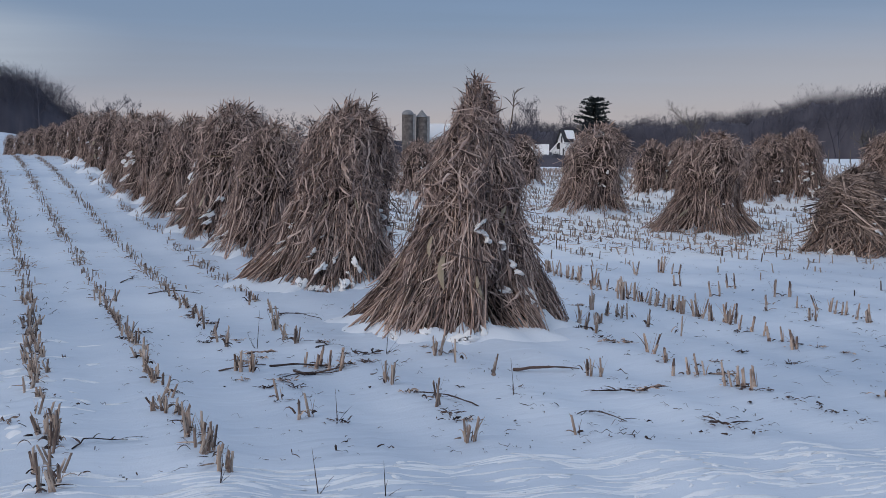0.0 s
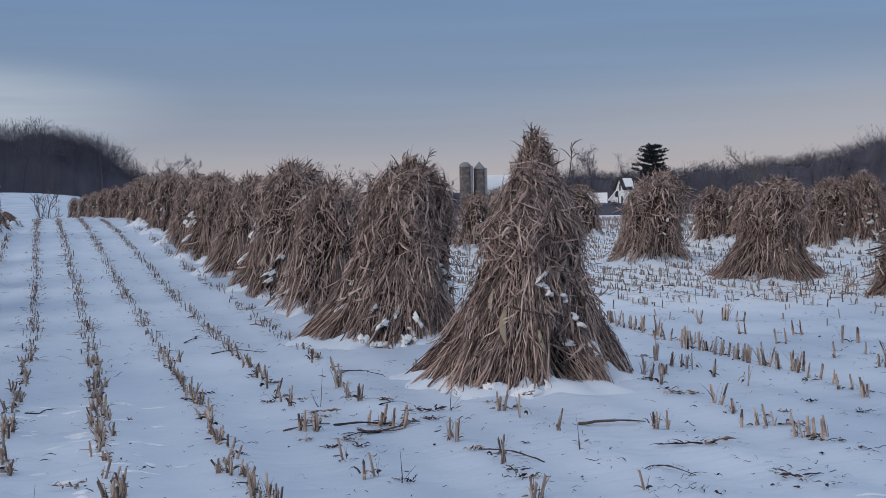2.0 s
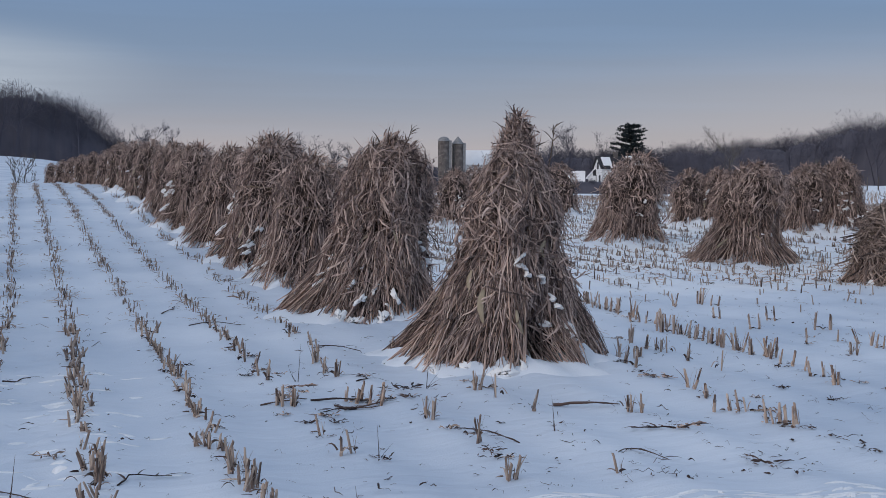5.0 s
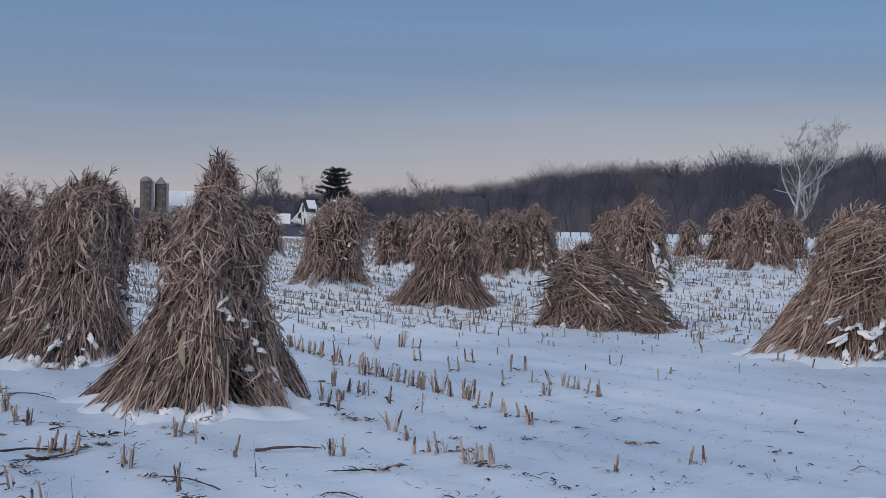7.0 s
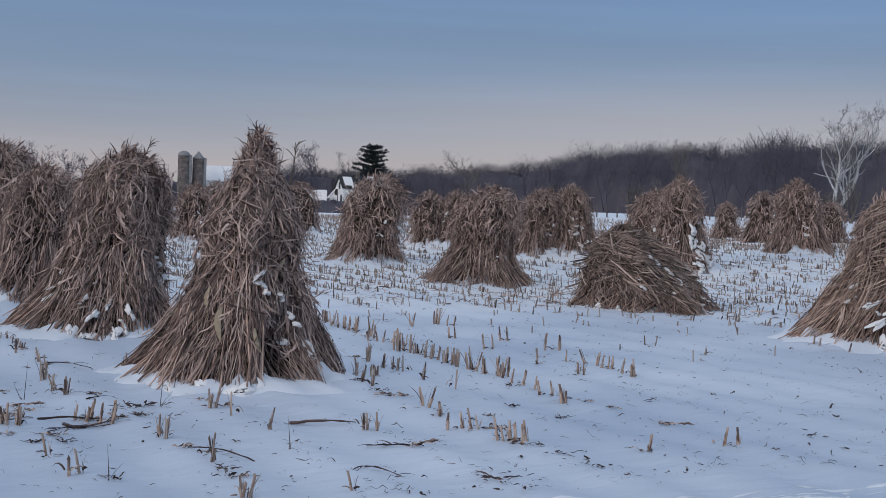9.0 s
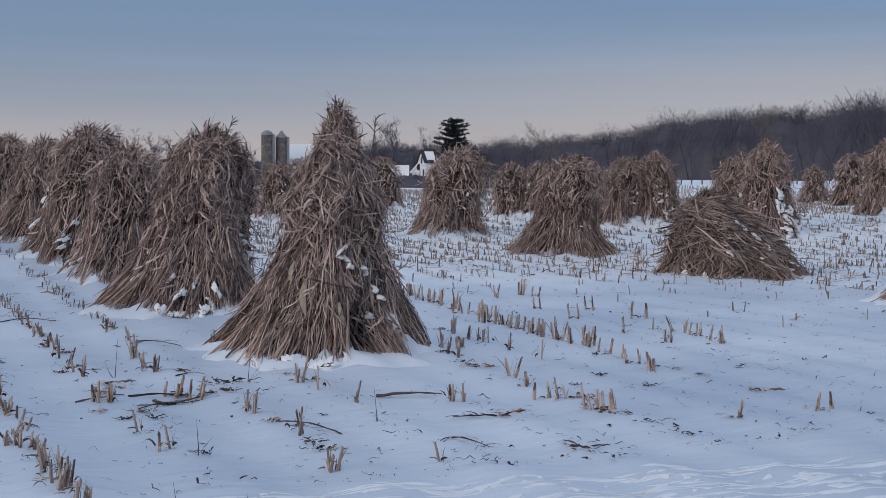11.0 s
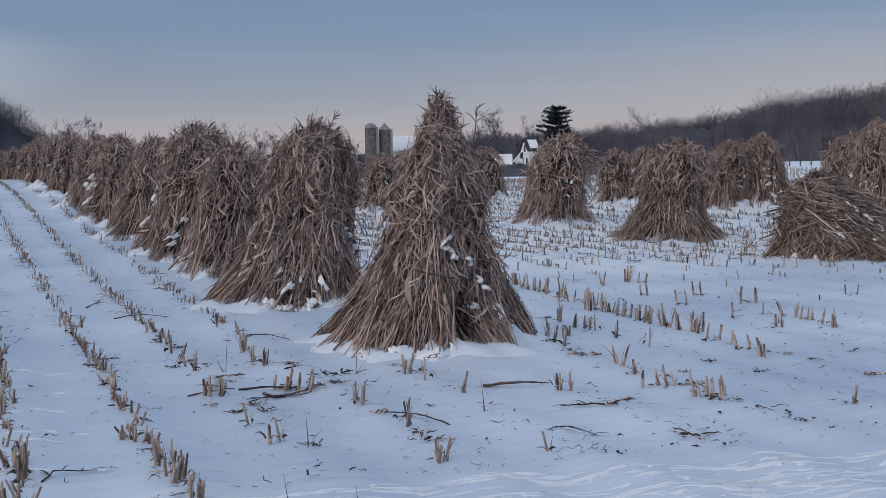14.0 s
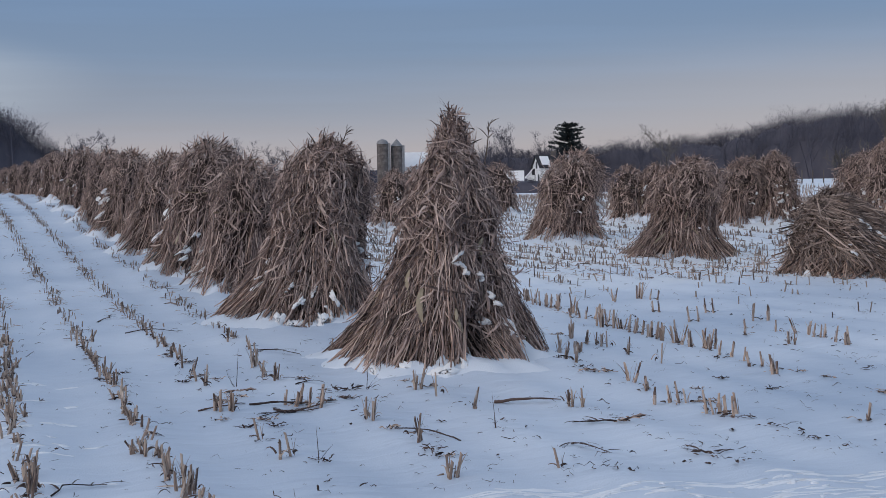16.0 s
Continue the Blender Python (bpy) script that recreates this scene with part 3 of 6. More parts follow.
    for i in range(snow + len(patches)):
        if i % 4 == 0:
            spot = (r.uniform(0, 6.28) if not singles else face + r.normal(0, 0.8), r.uniform(0.10, 0.50) * top)
        thc, zc = spot[0] + r.normal(0, 0.16), max(0.08, spot[1] + r.normal(0, 0.13))
        size, tall = r.uniform(0.012, 0.030) * (1 + 0.9 * (r.uniform() < 0.25)), r.uniform(0.7, 1.7)
        if i >= snow:                              # larger lodged patches
            thc, zc, size, tall = patches[i - snow]
        g, rings, m = Geo(), 5, 22
        ph = np.linspace(0, 2 * np.pi, m, endpoint=False)
        wob = np.maximum(0.35, 1 + 0.40 * np.sin(2 * ph + r.uniform(0, 6)) + 0.30 * np.sin(3 * ph + r.uniform(0, 6)) + 0.14 * np.sin(7 * ph + r.uniform(0, 6)) + 0.13 * r.normal(0, 1, m))
        skew = r.normal(0, 0.5)
        bulge = max(0.0, float(tufts(zc, thc))) + (0.045 if i >= snow else 0.0)
        v = []
        for q in range(rings):
            u = q / (rings - 1)
            dz = size * tall * u * wob * np.sin(ph)
            t_ = thc + (size * u * wob * np.cos(ph) - skew * dz) / max(float(np.interp(zc, pz, pr)), 0.2)
            v.append(on(zc + dz, t_, 0.082 + bulge + 0.012 * r.normal(0, 1, m) * u - 0.06 * u**3 - 0.35 * np.clip(dz, -0.04, 0.06)))
        f = [(q * m + j, q * m + (j + 1) % m, (q + 1) * m + (j + 1) % m, (q + 1) * m + j) for q in range(1, rings - 1) for j in range(m)]
        f += [(0, m + j, m + (j + 1) % m) for j in range(m)]
        g.add(np.concatenate(v), f)
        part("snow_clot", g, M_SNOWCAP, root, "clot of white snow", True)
    return root


def loose_ends(root, spots, seed, mat, size=0.5):
    """Single long leaves that hang free of a shock."""
    r = np.random.default_rng(seed)
    for x, y, z, a in spots:
        s = np.linspace(0, 1, 8)
        L = size * r.uniform(0.7, 1.2)
        out = L * s * 0.75
        C = np.stack([x + out * math.cos(a), y + out * math.sin(a), z + 0.10 * L * s - 0.75 * L * s**2 + 0.02 * r.normal(0, 1, 8)], -1)[None]
        S = unit(np.cross(unit(np.gradient(C, axis=1)), np.array([0.2, 0.1, 1.0])))
        W = (0.016 * (0.4 + 0.6 * np.minimum(1, 3 * s)) * (1 - 0.9 * s**2.5))[None]
        part("leaf", Geo().add(strips(C, S, W, 0.5).reshape(-1, 3), strip_faces(1, 8)), mat, root, "dark leaf hanging free", True)


def tassel_stalk(root, foot, tip, seed):
    """A stalk that still carries its branching tassel, sticking out of a shock."""
    r = np.random.default_rng(seed)
    foot, tip = np.array(foot), np.array(tip)
    s = np.linspace(0, 1, 6)[:, None]
    C = foot + (tip - foot) * s + np.array([0.03, 0, 0]) * np.sin(s * 3.1)
    part("tassel_stalk", tubes(Geo(), C[None], np.linspace(0.010, 0.004, 6)[None], 5), M_TASSEL, root, "stalk with a branching tassel")
    stalk = root.children[-1]
    for k in range(7):
        p = C[3] + (C[5] - C[3]) * r.uniform(0.1, 1)
        d = np.array([r.normal(0, 0.5) + 0.25, r.normal(0, 0.4), 1.0])
        L = r.uniform(0.10, 0.20)
        q = np.linspace(0, 1, 4)[:, None]
        CC = p + unit(d) * L * q - np.array([0, 0, 0.35]) * L * q**2
        part("tassel", tubes(Geo(), CC[None], np.array([[0.003, 0.005, 0.004, 0.001]]), 4), M_TASSEL, stalk)


def plume(root, centre, reach, n, seed, tall=(0.12, 0.38), leaf_mat=None):
    """Thin leaf ends that stand up and arch over at the crown of a shock."""
    r = np.random.default_rng(seed)
    g = Geo()
    s = np.linspace(0, 1, 6)
    for k in range(n):
        a, q = r.uniform(0, 6.28), reach * r.uniform(0, 1) ** 0.7
        L, b = r.uniform(*tall), r.uniform(0, 6.28)
        out = L * (0.10 * s + r.uniform(0.05, 0.55) * s**2)
        C = np.stack([centre[0] + q * math.cos(a) + out * math.cos(b), centre[1] + q * math.sin(a) + out * math.sin(b), centre[2] - q * 1.4 + L * (s - r.uniform(0.05, 0.5) * s**3)], -1)[None]
        S = unit(np.cross(unit(np.gradient(C, axis=1)), r.normal(0, 1, 3)))
        W = (r.uniform(0.003, 0.009) * (0.5 + 0.5 * np.minimum(1, 3 * s)) * (1 - 0.9 * s**2.5))[None]
        g.add(strips(C, S, W, 0.4).reshape(-1, 3), strip_faces(1, 6))
    part("crown_leaves", g, leaf_mat or M_LEAF_OLD, root, "thin dry leaf ends standing up", True)
    tagged(root.children[-1], kind="stuff")


SHOCK_TEXT = {
    "tall": "tall grey-brown corn shock with a pointed top, snow on its side",
    "broad": "broad shaggy corn shock of dry brown stalks standing in snow",
    "plain": "weathered brown corn shock tied round the middle, standing in snow",
    "slumped": "slumped low corn shock of dark stalks fallen sideways in the snow",
    "snowy": "brown corn shock heavily plastered with white snow down one side",
    "wide": "large brown corn shock with a slanting foot and caught snow",
    "pinched": "brown corn shock with a shaggy head and a splayed straw-coloured foot",
}
# build, x, y, scale, turn in degrees, drift height
LANE_ROW = [
    ("tall", 4.45, 13.40, 1.0, 0, 0.05),
    ("broad", 4.15, 17.95, 1.0, 0, 0.07),
    ("plain_b", 4.05, 22.0, 0.92, 12, 0.13),
    ("splayed", 3.95, 25.3, 1.06, -10, 0.13),
    ("plain_b", 3.72, 29.2, 0.93, -24, 0.12),
    ("splayed", 3.48, 33.2, 0.92, 30, 0.12),
    ("plain_b", 3.35, 38.0, 0.88, 10, 0.12),
    ("plain_b", 3.25, 43.0, 0.88, 20, 0.12),
    ("broad_b", 3.1, 48.0, 0.84, 200, 0.12),
    ("plain", 2.95, 53.0, 0.82, 120, 0.1),
] + [("broad_b" if k % 2 else "plain_b", 2.6 - 0.42 * k, 58.0 + 1.6 * k, 0.70 - 0.05 * k, 70 * k, 0.1) for k in range(6)]
NEXT_ROW = [
    ("broad_b", -2.0, 13.35, 0.88, 30, 0.14),
    ("broad_b", -2.1, 17.0, 0.88, 150, 0.14),
    ("plain", -1.95, 20.6, 0.87, 80, 0.12),
    ("broad_b", -2.1, 24.0, 0.87, 270, 0.12),
    ("plain_b", -2.1, 28.0, 0.85, 10, 0.12),
    ("broad_b", -2.2, 33.0, 0.82, 200, 0.12),
    ("plain", -2.25, 42.5, 0.92, 120, 0.12),
    ("slumped", -1.65, 47.5, 0.34, 0, 0.1),
]
MIDDLE_ROWS = [
    ("leaning", 14.55, 33.28, 1.04, 0, 0.14),
    ("pinched", 14.63, 27.1, 0.98, 0, 0.1),
    ("broad_b", 18.9, 38.2, 0.76, 60, 0.1),
    ("plain_b", 19.7, 37.8, 0.76, 160, 0.1),
    ("leaning", 19.9, 33.7, 0.84, 10, 0.1),
    ("plain", 21.0, 33.4, 0.86, 30, 0.1),
    ("slumped", 15.18, 21.5, 1.0, 0, 0.06),
    ("snowy", 20.8, 28.1, 1.03, 0, 0.14),
    ("broad_b", 21.7, 30.3, 0.86, 100, 0.12),
    ("plain", 12.55, 41.9, 0.82, 340, 0.1),
    ("broad_b", 17.8, 46.4, 0.86, 140, 0.1),
    ("plain_b", 14.3, 47.5, 0.78, 200, 0.1),
    ("plain", 10.2, 47.0, 0.75, 70, 0.1),
    ("broad_b", 20.6, 47.0, 0.75, 250, 0.1),
    ("plain", 24.6, 44.0, 0.78, 170, 0.1),
    ("broad_b", 12.2, 45.2, 0.86, 30, 0.1),
    ("plain", 13.9, 43.7, 0.86, 210, 0.1),
    ("broad_b", 13.6, 54.0, 0.80, 90, 0.1),
]
FAR_ROWS = [
    ("plain", 38.7, 48.5, 0.74, 45, 0.1),
    ("plain", 26.9, 30.6, 0.94, 130, 0.14),
    ("plain_b", 32.4, 38.7, 0.84, 230, 0.14),
    ("wide", 15.20, 15.75, 1.02, 0, 0.08),
    ("plain", 29.4, 25.0, 1.03, 220, 0.1),
    ("broad_b", 23.1, 20.8, 0.90, 310, 0.1),
    ("plain_b", 27.0, 23.6, 0.86, 140, 0.1),
    ("broad_b", 41.0, 44.5, 0.80, 20, 0.1),
]
PLACES = LANE_ROW + NEXT_ROW + MIDDLE_ROWS + FAR_ROWS
PLACES = [(({"broad_b": "far_b"}.get(p[0], "far")) if math.hypot(p[1], p[2]) > 41 and p[0] != "slumped" else p[0], *p[1:]) for p in PLACES]


def drifts(x, y):
    """Snow heaped against the feet of the shocks."""
    h = 0 * x
    for kind, sx, sy, sc, turn, amount in PLACES:
        d = np.hypot(x - sx, (y - sy) * 0.95)
        a = np.arctan2(y - sy, x - sx)
        h = h + amount * np.exp(-((d / (1.32 * sc)) ** 4)) * (1 + 0.35 * np.sin(3 * a + sx) + 0.30 * np.sin(7 * a + sy) + 0.25 * np.sin(13 * a + 3 * d))
    return h


def field_noise(x, y, wave, seed):
    k = np.random.default_rng(seed)
    out = 0 * x
    for i in range(7):
        a, p = k.uniform(0, 6.28), k.uniform(0, 6.28)
        q = (1 + 0.35 * i) / wave
        out = out + np.sin((x * np.cos(a) + y * np.sin(a)) * q * 6.28 + p + 1.5 * np.sin((x * np.sin(a) - y * np.cos(a)) * q * 2.4)) / (1 + 0.5 * i)
    return out / 3


ROWS_X = 0.46          # a corn row runs along y at this x, the others every 0.82 m
ROW_GAP = 0.825
ROW_SHIFT = {-1: 0.09, -2: 0.10}     # two rows planted slightly off the even spacing


def row_bend(y):
    """How far the rows have swung aside towards the far end of the lane."""
    return 0.019 * np.maximum(np.minimum(y, 60) - 20, 0)


def track_band(x, y):
    """Distance across a drifted vehicle track that runs past the near end of the field."""
    return y - (7.75 - 0.115 * (x - 3.0))


def surface(x, y):
    z = land(x, y) + drifts(x, y)
    near = 1 - smooth_step(40, 90, np.hypot(x, y))
    ridge = np.cos((x - ROWS_X + row_bend(y)) / ROW_GAP * 6.2832)
    z = z + near * (0.018 * ridge * (1 - smooth_step(4, 12, x) * 0.5) + 0.024 * field_noise(x, y, 2.6, 3) + 0.010 * field_noise(x, y * 2.2, 0.62, 4))
    b = track_band(x, y)
    for c, w in ((0.0, 0.05), (-0.42, 0.10), (-1.1, 0.12)):
        z = z - near * 0.018 * np.exp(-(((b - c) / w) ** 2)) * (0.7 + 0.5 * field_noise(x, y, 0.7, 9))
    rough = np.exp(-(((b + 0.7) / 1.1) ** 2))
    z = z + near * rough * 0.016 * np.maximum(field_noise(x * 0.8, y * 2.4, 0.55, 11), -0.2)
    path = np.exp(-(((x - 0.15) / 0.36) ** 2)) * smooth_step(7.5, 9.5, y) * (1 - smooth_step(14, 17, y))
    return z - near * path * 0.045 * smooth_step(0.15, 0.65, field_noise(x, y, 0.55, 21))


def ground_z(x, y):
    return float(surface(np.array(float(x)), np.array(float(y))))


def snowfield():
    xs = np.unique(np.r_[-2500, -1500, -900, np.linspace(-600, -60, 28), np.linspace(-60, -4, 57), np.arange(-4, 12, 0.08), np.linspace(12, 40, 110), np.linspace(40, 120, 60), np.linspace(120, 700, 40), 1000, 1600, 2500])
    ys = np.unique(np.r_[-2500, -900, -300, -80, -20, -6, 0, 2, 3.5, np.arange(5.0, 8.6, 0.045), np.arange(8.6, 15, 0.10), np.arange(15, 30, 0.2), np.linspace(30, 70, 80), np.linspace(70, 160, 60), np.linspace(160, 700, 50), 1000, 1600, 2500])
    X, Y = np.meshgrid(xs, ys)
    Z = surface(X, Y)
    n, m = len(xs), len(ys)
    i = np.arange(m - 1)[:, None] * n + np.arange(n - 1)
    f = np.stack([i, i + 1, i + n + 1, i + n], -1).reshape(-1, 4)
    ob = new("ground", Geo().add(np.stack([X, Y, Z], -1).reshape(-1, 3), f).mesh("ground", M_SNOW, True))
    tagged(ob, "wind-rippled snow over a harvested corn field", "snow field", kind="structure")


snowfield()


def snow_drifts():
    """Snow banked round the feet of the shocks, coloured brighter as if it caught the light."""
    r = np.random.default_rng(88)
    m = 72
    ph = np.linspace(0, 2 * np.pi, m, endpoint=False)
    for kind, x, y, sc, turn, amount in PLACES:
        if y > 50 or x > 32:
            continue
        bank = 0.75 if kind in ("tall", "broad") else 1.0
        foot = {"wide": 1.25, "slumped": 1.0, "tall": 1.0, "broad": 0.98}.get(kind, 0.88) * sc
        wob = 1 + 0.06 * np.sin(3 * ph + r.uniform(0, 6)) + 0.05 * np.sin(7 * ph + r.uniform(0, 6)) + 0.04 * np.sin(15 * ph + r.uniform(0, 6)) + 0.02 * r.normal(0, 1, m)
        tongue = np.maximum(0, np.sin(5 * ph + r.uniform(0, 6)) + 0.8 * np.sin(11 * ph + r.uniform(0, 6)) + 0.5 * r.normal(0, 1, m))
        rows = []
        edge = 0.16 * np.sin(2 * ph + r.uniform(0, 6)) + 0.13 * np.sin(5 * ph + r.uniform(0, 6)) + 0.09 * np.sin(9 * ph + r.uniform(0, 6)) + 0.05 * np.sin(17 * ph + r.uniform(0, 6))
        for u, k in ((0.70, 0.9), (0.86, 1.0), (0.96, 0.92), (1.03, 0.70), (1.10, 0.38), (1.17, 0.06), (1.25, -0.6), (1.33, -1.6)):
            R = foot * (u * wob + edge * max(0.0, u - 0.90) * 2.2)
            X, Y = x + R * np.cos(ph), y + R * np.sin(ph)
            rows.append(np.stack([X, Y, surface(X, Y) + bank * (0.085 * k + 0.085 * tongue * (u < 0.95)) + 0.006 * r.normal(0, 1, m) * (u < 1.3)], -1))
        f = [(q * m + j, (q + 1) * m + j, (q + 1) * m + (j + 1) % m, q * m + (j + 1) % m) for q in range(len(rows) - 1) for j in range(m)]
        ob = new("snow_drift", Geo().add(np.concatenate(rows), f).mesh("snow_drift", M_DRIFT_LIT, True))
        tagged(ob, "bank of white snow round the foot of a corn shock, coloured as if lit", "snow drift", "snow drifts round the shocks")


snow_drifts()


def shocks():
    def lodged(strips_of, size):
        """Snow lodged in broken strips: angle, lowest and highest place of each."""
        r = np.random.default_rng(int(size * 1000))
        return tuple((a + r.normal(0, 0.11), z + r.normal(0, 0.3 * size), size * r.uniform(0.4, 1.3), r.uniform(0.7, 1.5)) for a, lo, hi in strips_of for z in np.arange(lo, hi, size * 1.35))

    masters = {
        "tall": build_shock("tall", 3, 7600, 1300, 460, (0.21, 0.02), bow=0.6, singles=300, snow=4, K=6, fine=0.74, leaf_mat=M_LEAF_OLD, upright=0.22, cross=350, tilt=1.1, sweep=(0.22, 0.0), hollow=(-1.42, 0.30, 0.20, 0.32, 0.50), husks=((-2.25, 0.78, 0.30, 0.034), (-2.6, 0.95, 0.24, 0.026), (-1.75, 0.60, 0.22, 0.02)), patches=((-2.45, 0.07, 0.06, 0.8), (-2.15, 0.08, 0.08, 0.7), (-1.85, 0.07, 0.09, 0.8), (-1.62, 0.10, 0.05, 1.9), (-1.50, 0.09, 0.06, 1.5), (-1.1, 0.06, 0.06, 0.7), (-1.70, 1.08, 0.028, 1.6), (-1.66, 1.00, 0.042, 0.8), (-1.57, 0.93, 0.028, 1.2), (-1.28, 0.90, 0.024, 1.0), (-1.22, 0.85, 0.026, 0.9), (-1.10, 0.70, 0.020, 1.8), (-1.06, 0.62, 0.020, 1.5))),
        "broad": build_shock("broad", 5, 5600, 2200, 330, (0.38, 0.0), bow=0.75, singles=180, snow=20, K=6, fine=0.80, leaf_mat=M_LEAF_OLD, upright=0.22, sweep=(0.45, -0.1), patches=((-2.4, 0.08, 0.07, 0.9), (-2.1, 0.12, 0.05, 1.8), (-1.95, 0.07, 0.08, 0.8), (-1.6, 0.10, 0.06, 1.4), (-1.45, 0.35, 0.035, 2.0), (-1.75, 0.42, 0.03, 1.5), (-1.2, 0.08, 0.06, 1.0))),
        "wide": build_shock("wide", 8, 3800, 2000, 420, (0.34, -0.34), bow=0.8, singles=60, snow=12, K=5, face=-2.2, fine=0.78, sweep=(0.5, -0.35), slant=0.12, leaf_mat=M_LEAF, cross=900, tilt=-1.15, patches=lodged(((-1.95, 0.06, 0.66), (-1.42, 0.06, 0.72)), 0.085) + ((-1.7, 0.07, 0.12, 0.8), (-2.3, 0.08, 0.11, 0.8), (-1.3, 0.10, 0.13, 0.9), (-2.6, 0.62, 0.05, 1.5))),
        "slumped": build_shock("slumped", 11, 2600, 1900, 420, (-0.38, 0.26), bow=1.0, snow=14, K=5, flare=2.6, slant=0.40, cross=1300, tilt=0.75, face=-2.0, fine=0.95, leaf_mat=M_LEAF_DARK, upright=0.05, sweep=(0.5, -0.35), patches=((-1.75, 0.95, 0.05, 0.8), (-1.6, 0.85, 0.045, 1.2), (-1.45, 0.70, 0.04, 1.4), (-1.35, 0.55, 0.045, 1.0), (-2.15, 0.45, 0.035, 1.2), (-2.9, 0.07, 0.07, 0.7), (-2.6, 0.06, 0.06, 0.7))),
        "pinched": build_shock("pinched", 14, 3200, 1700, 300, (0.24, -0.13), snow=9, K=5, face=-2.2, fine=0.82, leaf_mat=M_LEAF_OLD, sweep=(0.2, -0.15)),
        "snowy": build_shock("plain", 29, 2600, 1500, 110, (0.0, 0.0), snow=14, K=4, face=-1.6, fine=0.85, patches=lodged(((-1.55, 0.15, 0.75), (-1.25, 0.1, 0.7), (-1.0, 0.1, 0.5), (-1.7, 0.7, 1.15)), 0.062)),
        "far": build_shock("plain", 37, 1100, 700, 60, (0.10, 0.04), snow=24, K=4, face=-1.9, fine=1.2, leaf_mat=M_LEAF_OLD),
        "far_b": build_shock("mop", 43, 1100, 700, 60, (-0.05, 0.04), snow=24, K=4, face=-1.9, fine=1.2),
        "plain": build_shock("plain", 17, 2600, 1400, 130, (0.10, 0.05), snow=40, K=4, face=-1.9, fine=0.85, leaf_mat=M_LEAF_OLD, sweep=(0.3, 0.0)),
        "plain_b": build_shock("splayed", 19, 2600, 1400, 160, (0.26, 0.0), bow=0.8, snow=44, K=4, face=-1.9, fine=0.85, leaf_mat=M_LEAF_OLD, sweep=(0.4, 0.0), upright=0.2),
        "splayed": build_shock("splayed", 53, 2600, 1400, 160, (0.22, 0.06), bow=0.8, snow=40, K=4, face=-2.2, fine=0.85, leaf_mat=M_LEAF_OLD, sweep=(0.35, 0.1), upright=0.22),
        "leaning": build_shock("mop", 61, 2600, 1600, 110, (0.34, -0.15), bow=1.2, snow=30, K=4, face=-1.9, fine=0.88, sweep=(0.35, -0.15)),
        "broad_b": build_shock("mop", 23, 2600, 1600, 110, (0.1, -0.05), snow=36, K=4, face=-1.8, fine=0.88, sweep=(0.3, -0.1)),
    }
    tassel_stalk(masters["tall"], (0.44, 0.0, 1.65), (0.58, 0.0, 2.34), 4)
    tassel_stalk(masters["broad"], (0.40, 0.0, 2.0), (0.62, -0.05, 2.46), 6)
    loose_ends(masters["broad"], [(0.72, -0.2, 1.14, -0.2), (0.70, -0.25, 1.10, -0.5), (0.72, -0.15, 1.06, 0.1), (0.70, -0.2, 1.17, 0.3), (0.70, -0.3, 1.04, -0.7)], 9, M_TASSEL)
    loose_ends(masters["tall"], [(0.48, -0.1, 1.55, 0.0), (0.50, -0.15, 1.45, -0.4), (0.48, 0.0, 1.65, 0.2), (0.52, -0.1, 1.35, -0.1)], 10, M_LEAF, 0.4)
    plume(masters["tall"], (0.19, 0.03, 2.38), 0.13, 80, 31, (0.14, 0.36))
    plume(masters["tall"], (0.15, 0.03, 2.15), 0.19, 50, 35, (0.10, 0.28))
    plume(masters["broad"], (0.34, 0.0, 2.26), 0.30, 130, 32, (0.12, 0.42))
    plume(masters["broad"], (0.58, -0.05, 2.08), 0.22, 60, 38, (0.14, 0.40))
    for k, kind in enumerate(("plain", "plain_b", "broad_b", "pinched", "snowy", "wide", "splayed", "leaning")):
        z = profile({"plain_b": "splayed", "snowy": "plain", "broad_b": "mop", "leaning": "mop"}.get(kind, kind))[-1][0]
        plume(masters[kind], (0.06, 0.0, z - 0.06), 0.28, 34, 40 + k, (0.10, 0.28))
    used = set()
    for kind, x, y, sc, turn, _ in PLACES:
        m = pose(x, y, float(land(x, y)) - 0.02, 0, 0, turn)
        if kind in used:
            ob = copy_thing(masters[kind], m)
        else:
            ob, _ = masters[kind], used.add(kind)
            ob.matrix_basis = m
        fat = 1.0 if (x < 6 or kind in ("wide", "snowy", "splayed")) else 1.06 if kind == "slumped" else 1.16
        ob.scale = (sc * fat, sc * fat, sc * (1.06 if kind == "slumped" else 1.0))
        text = {"broad_b": "broad", "plain_b": "plain", "splayed": "plain", "leaning": "broad", "wide": "wide", "far": "plain", "far_b": "broad"}.get(kind, kind)
        tagged(ob, SHOCK_TEXT[text], "corn shock", "corn shocks in the field")


shocks()


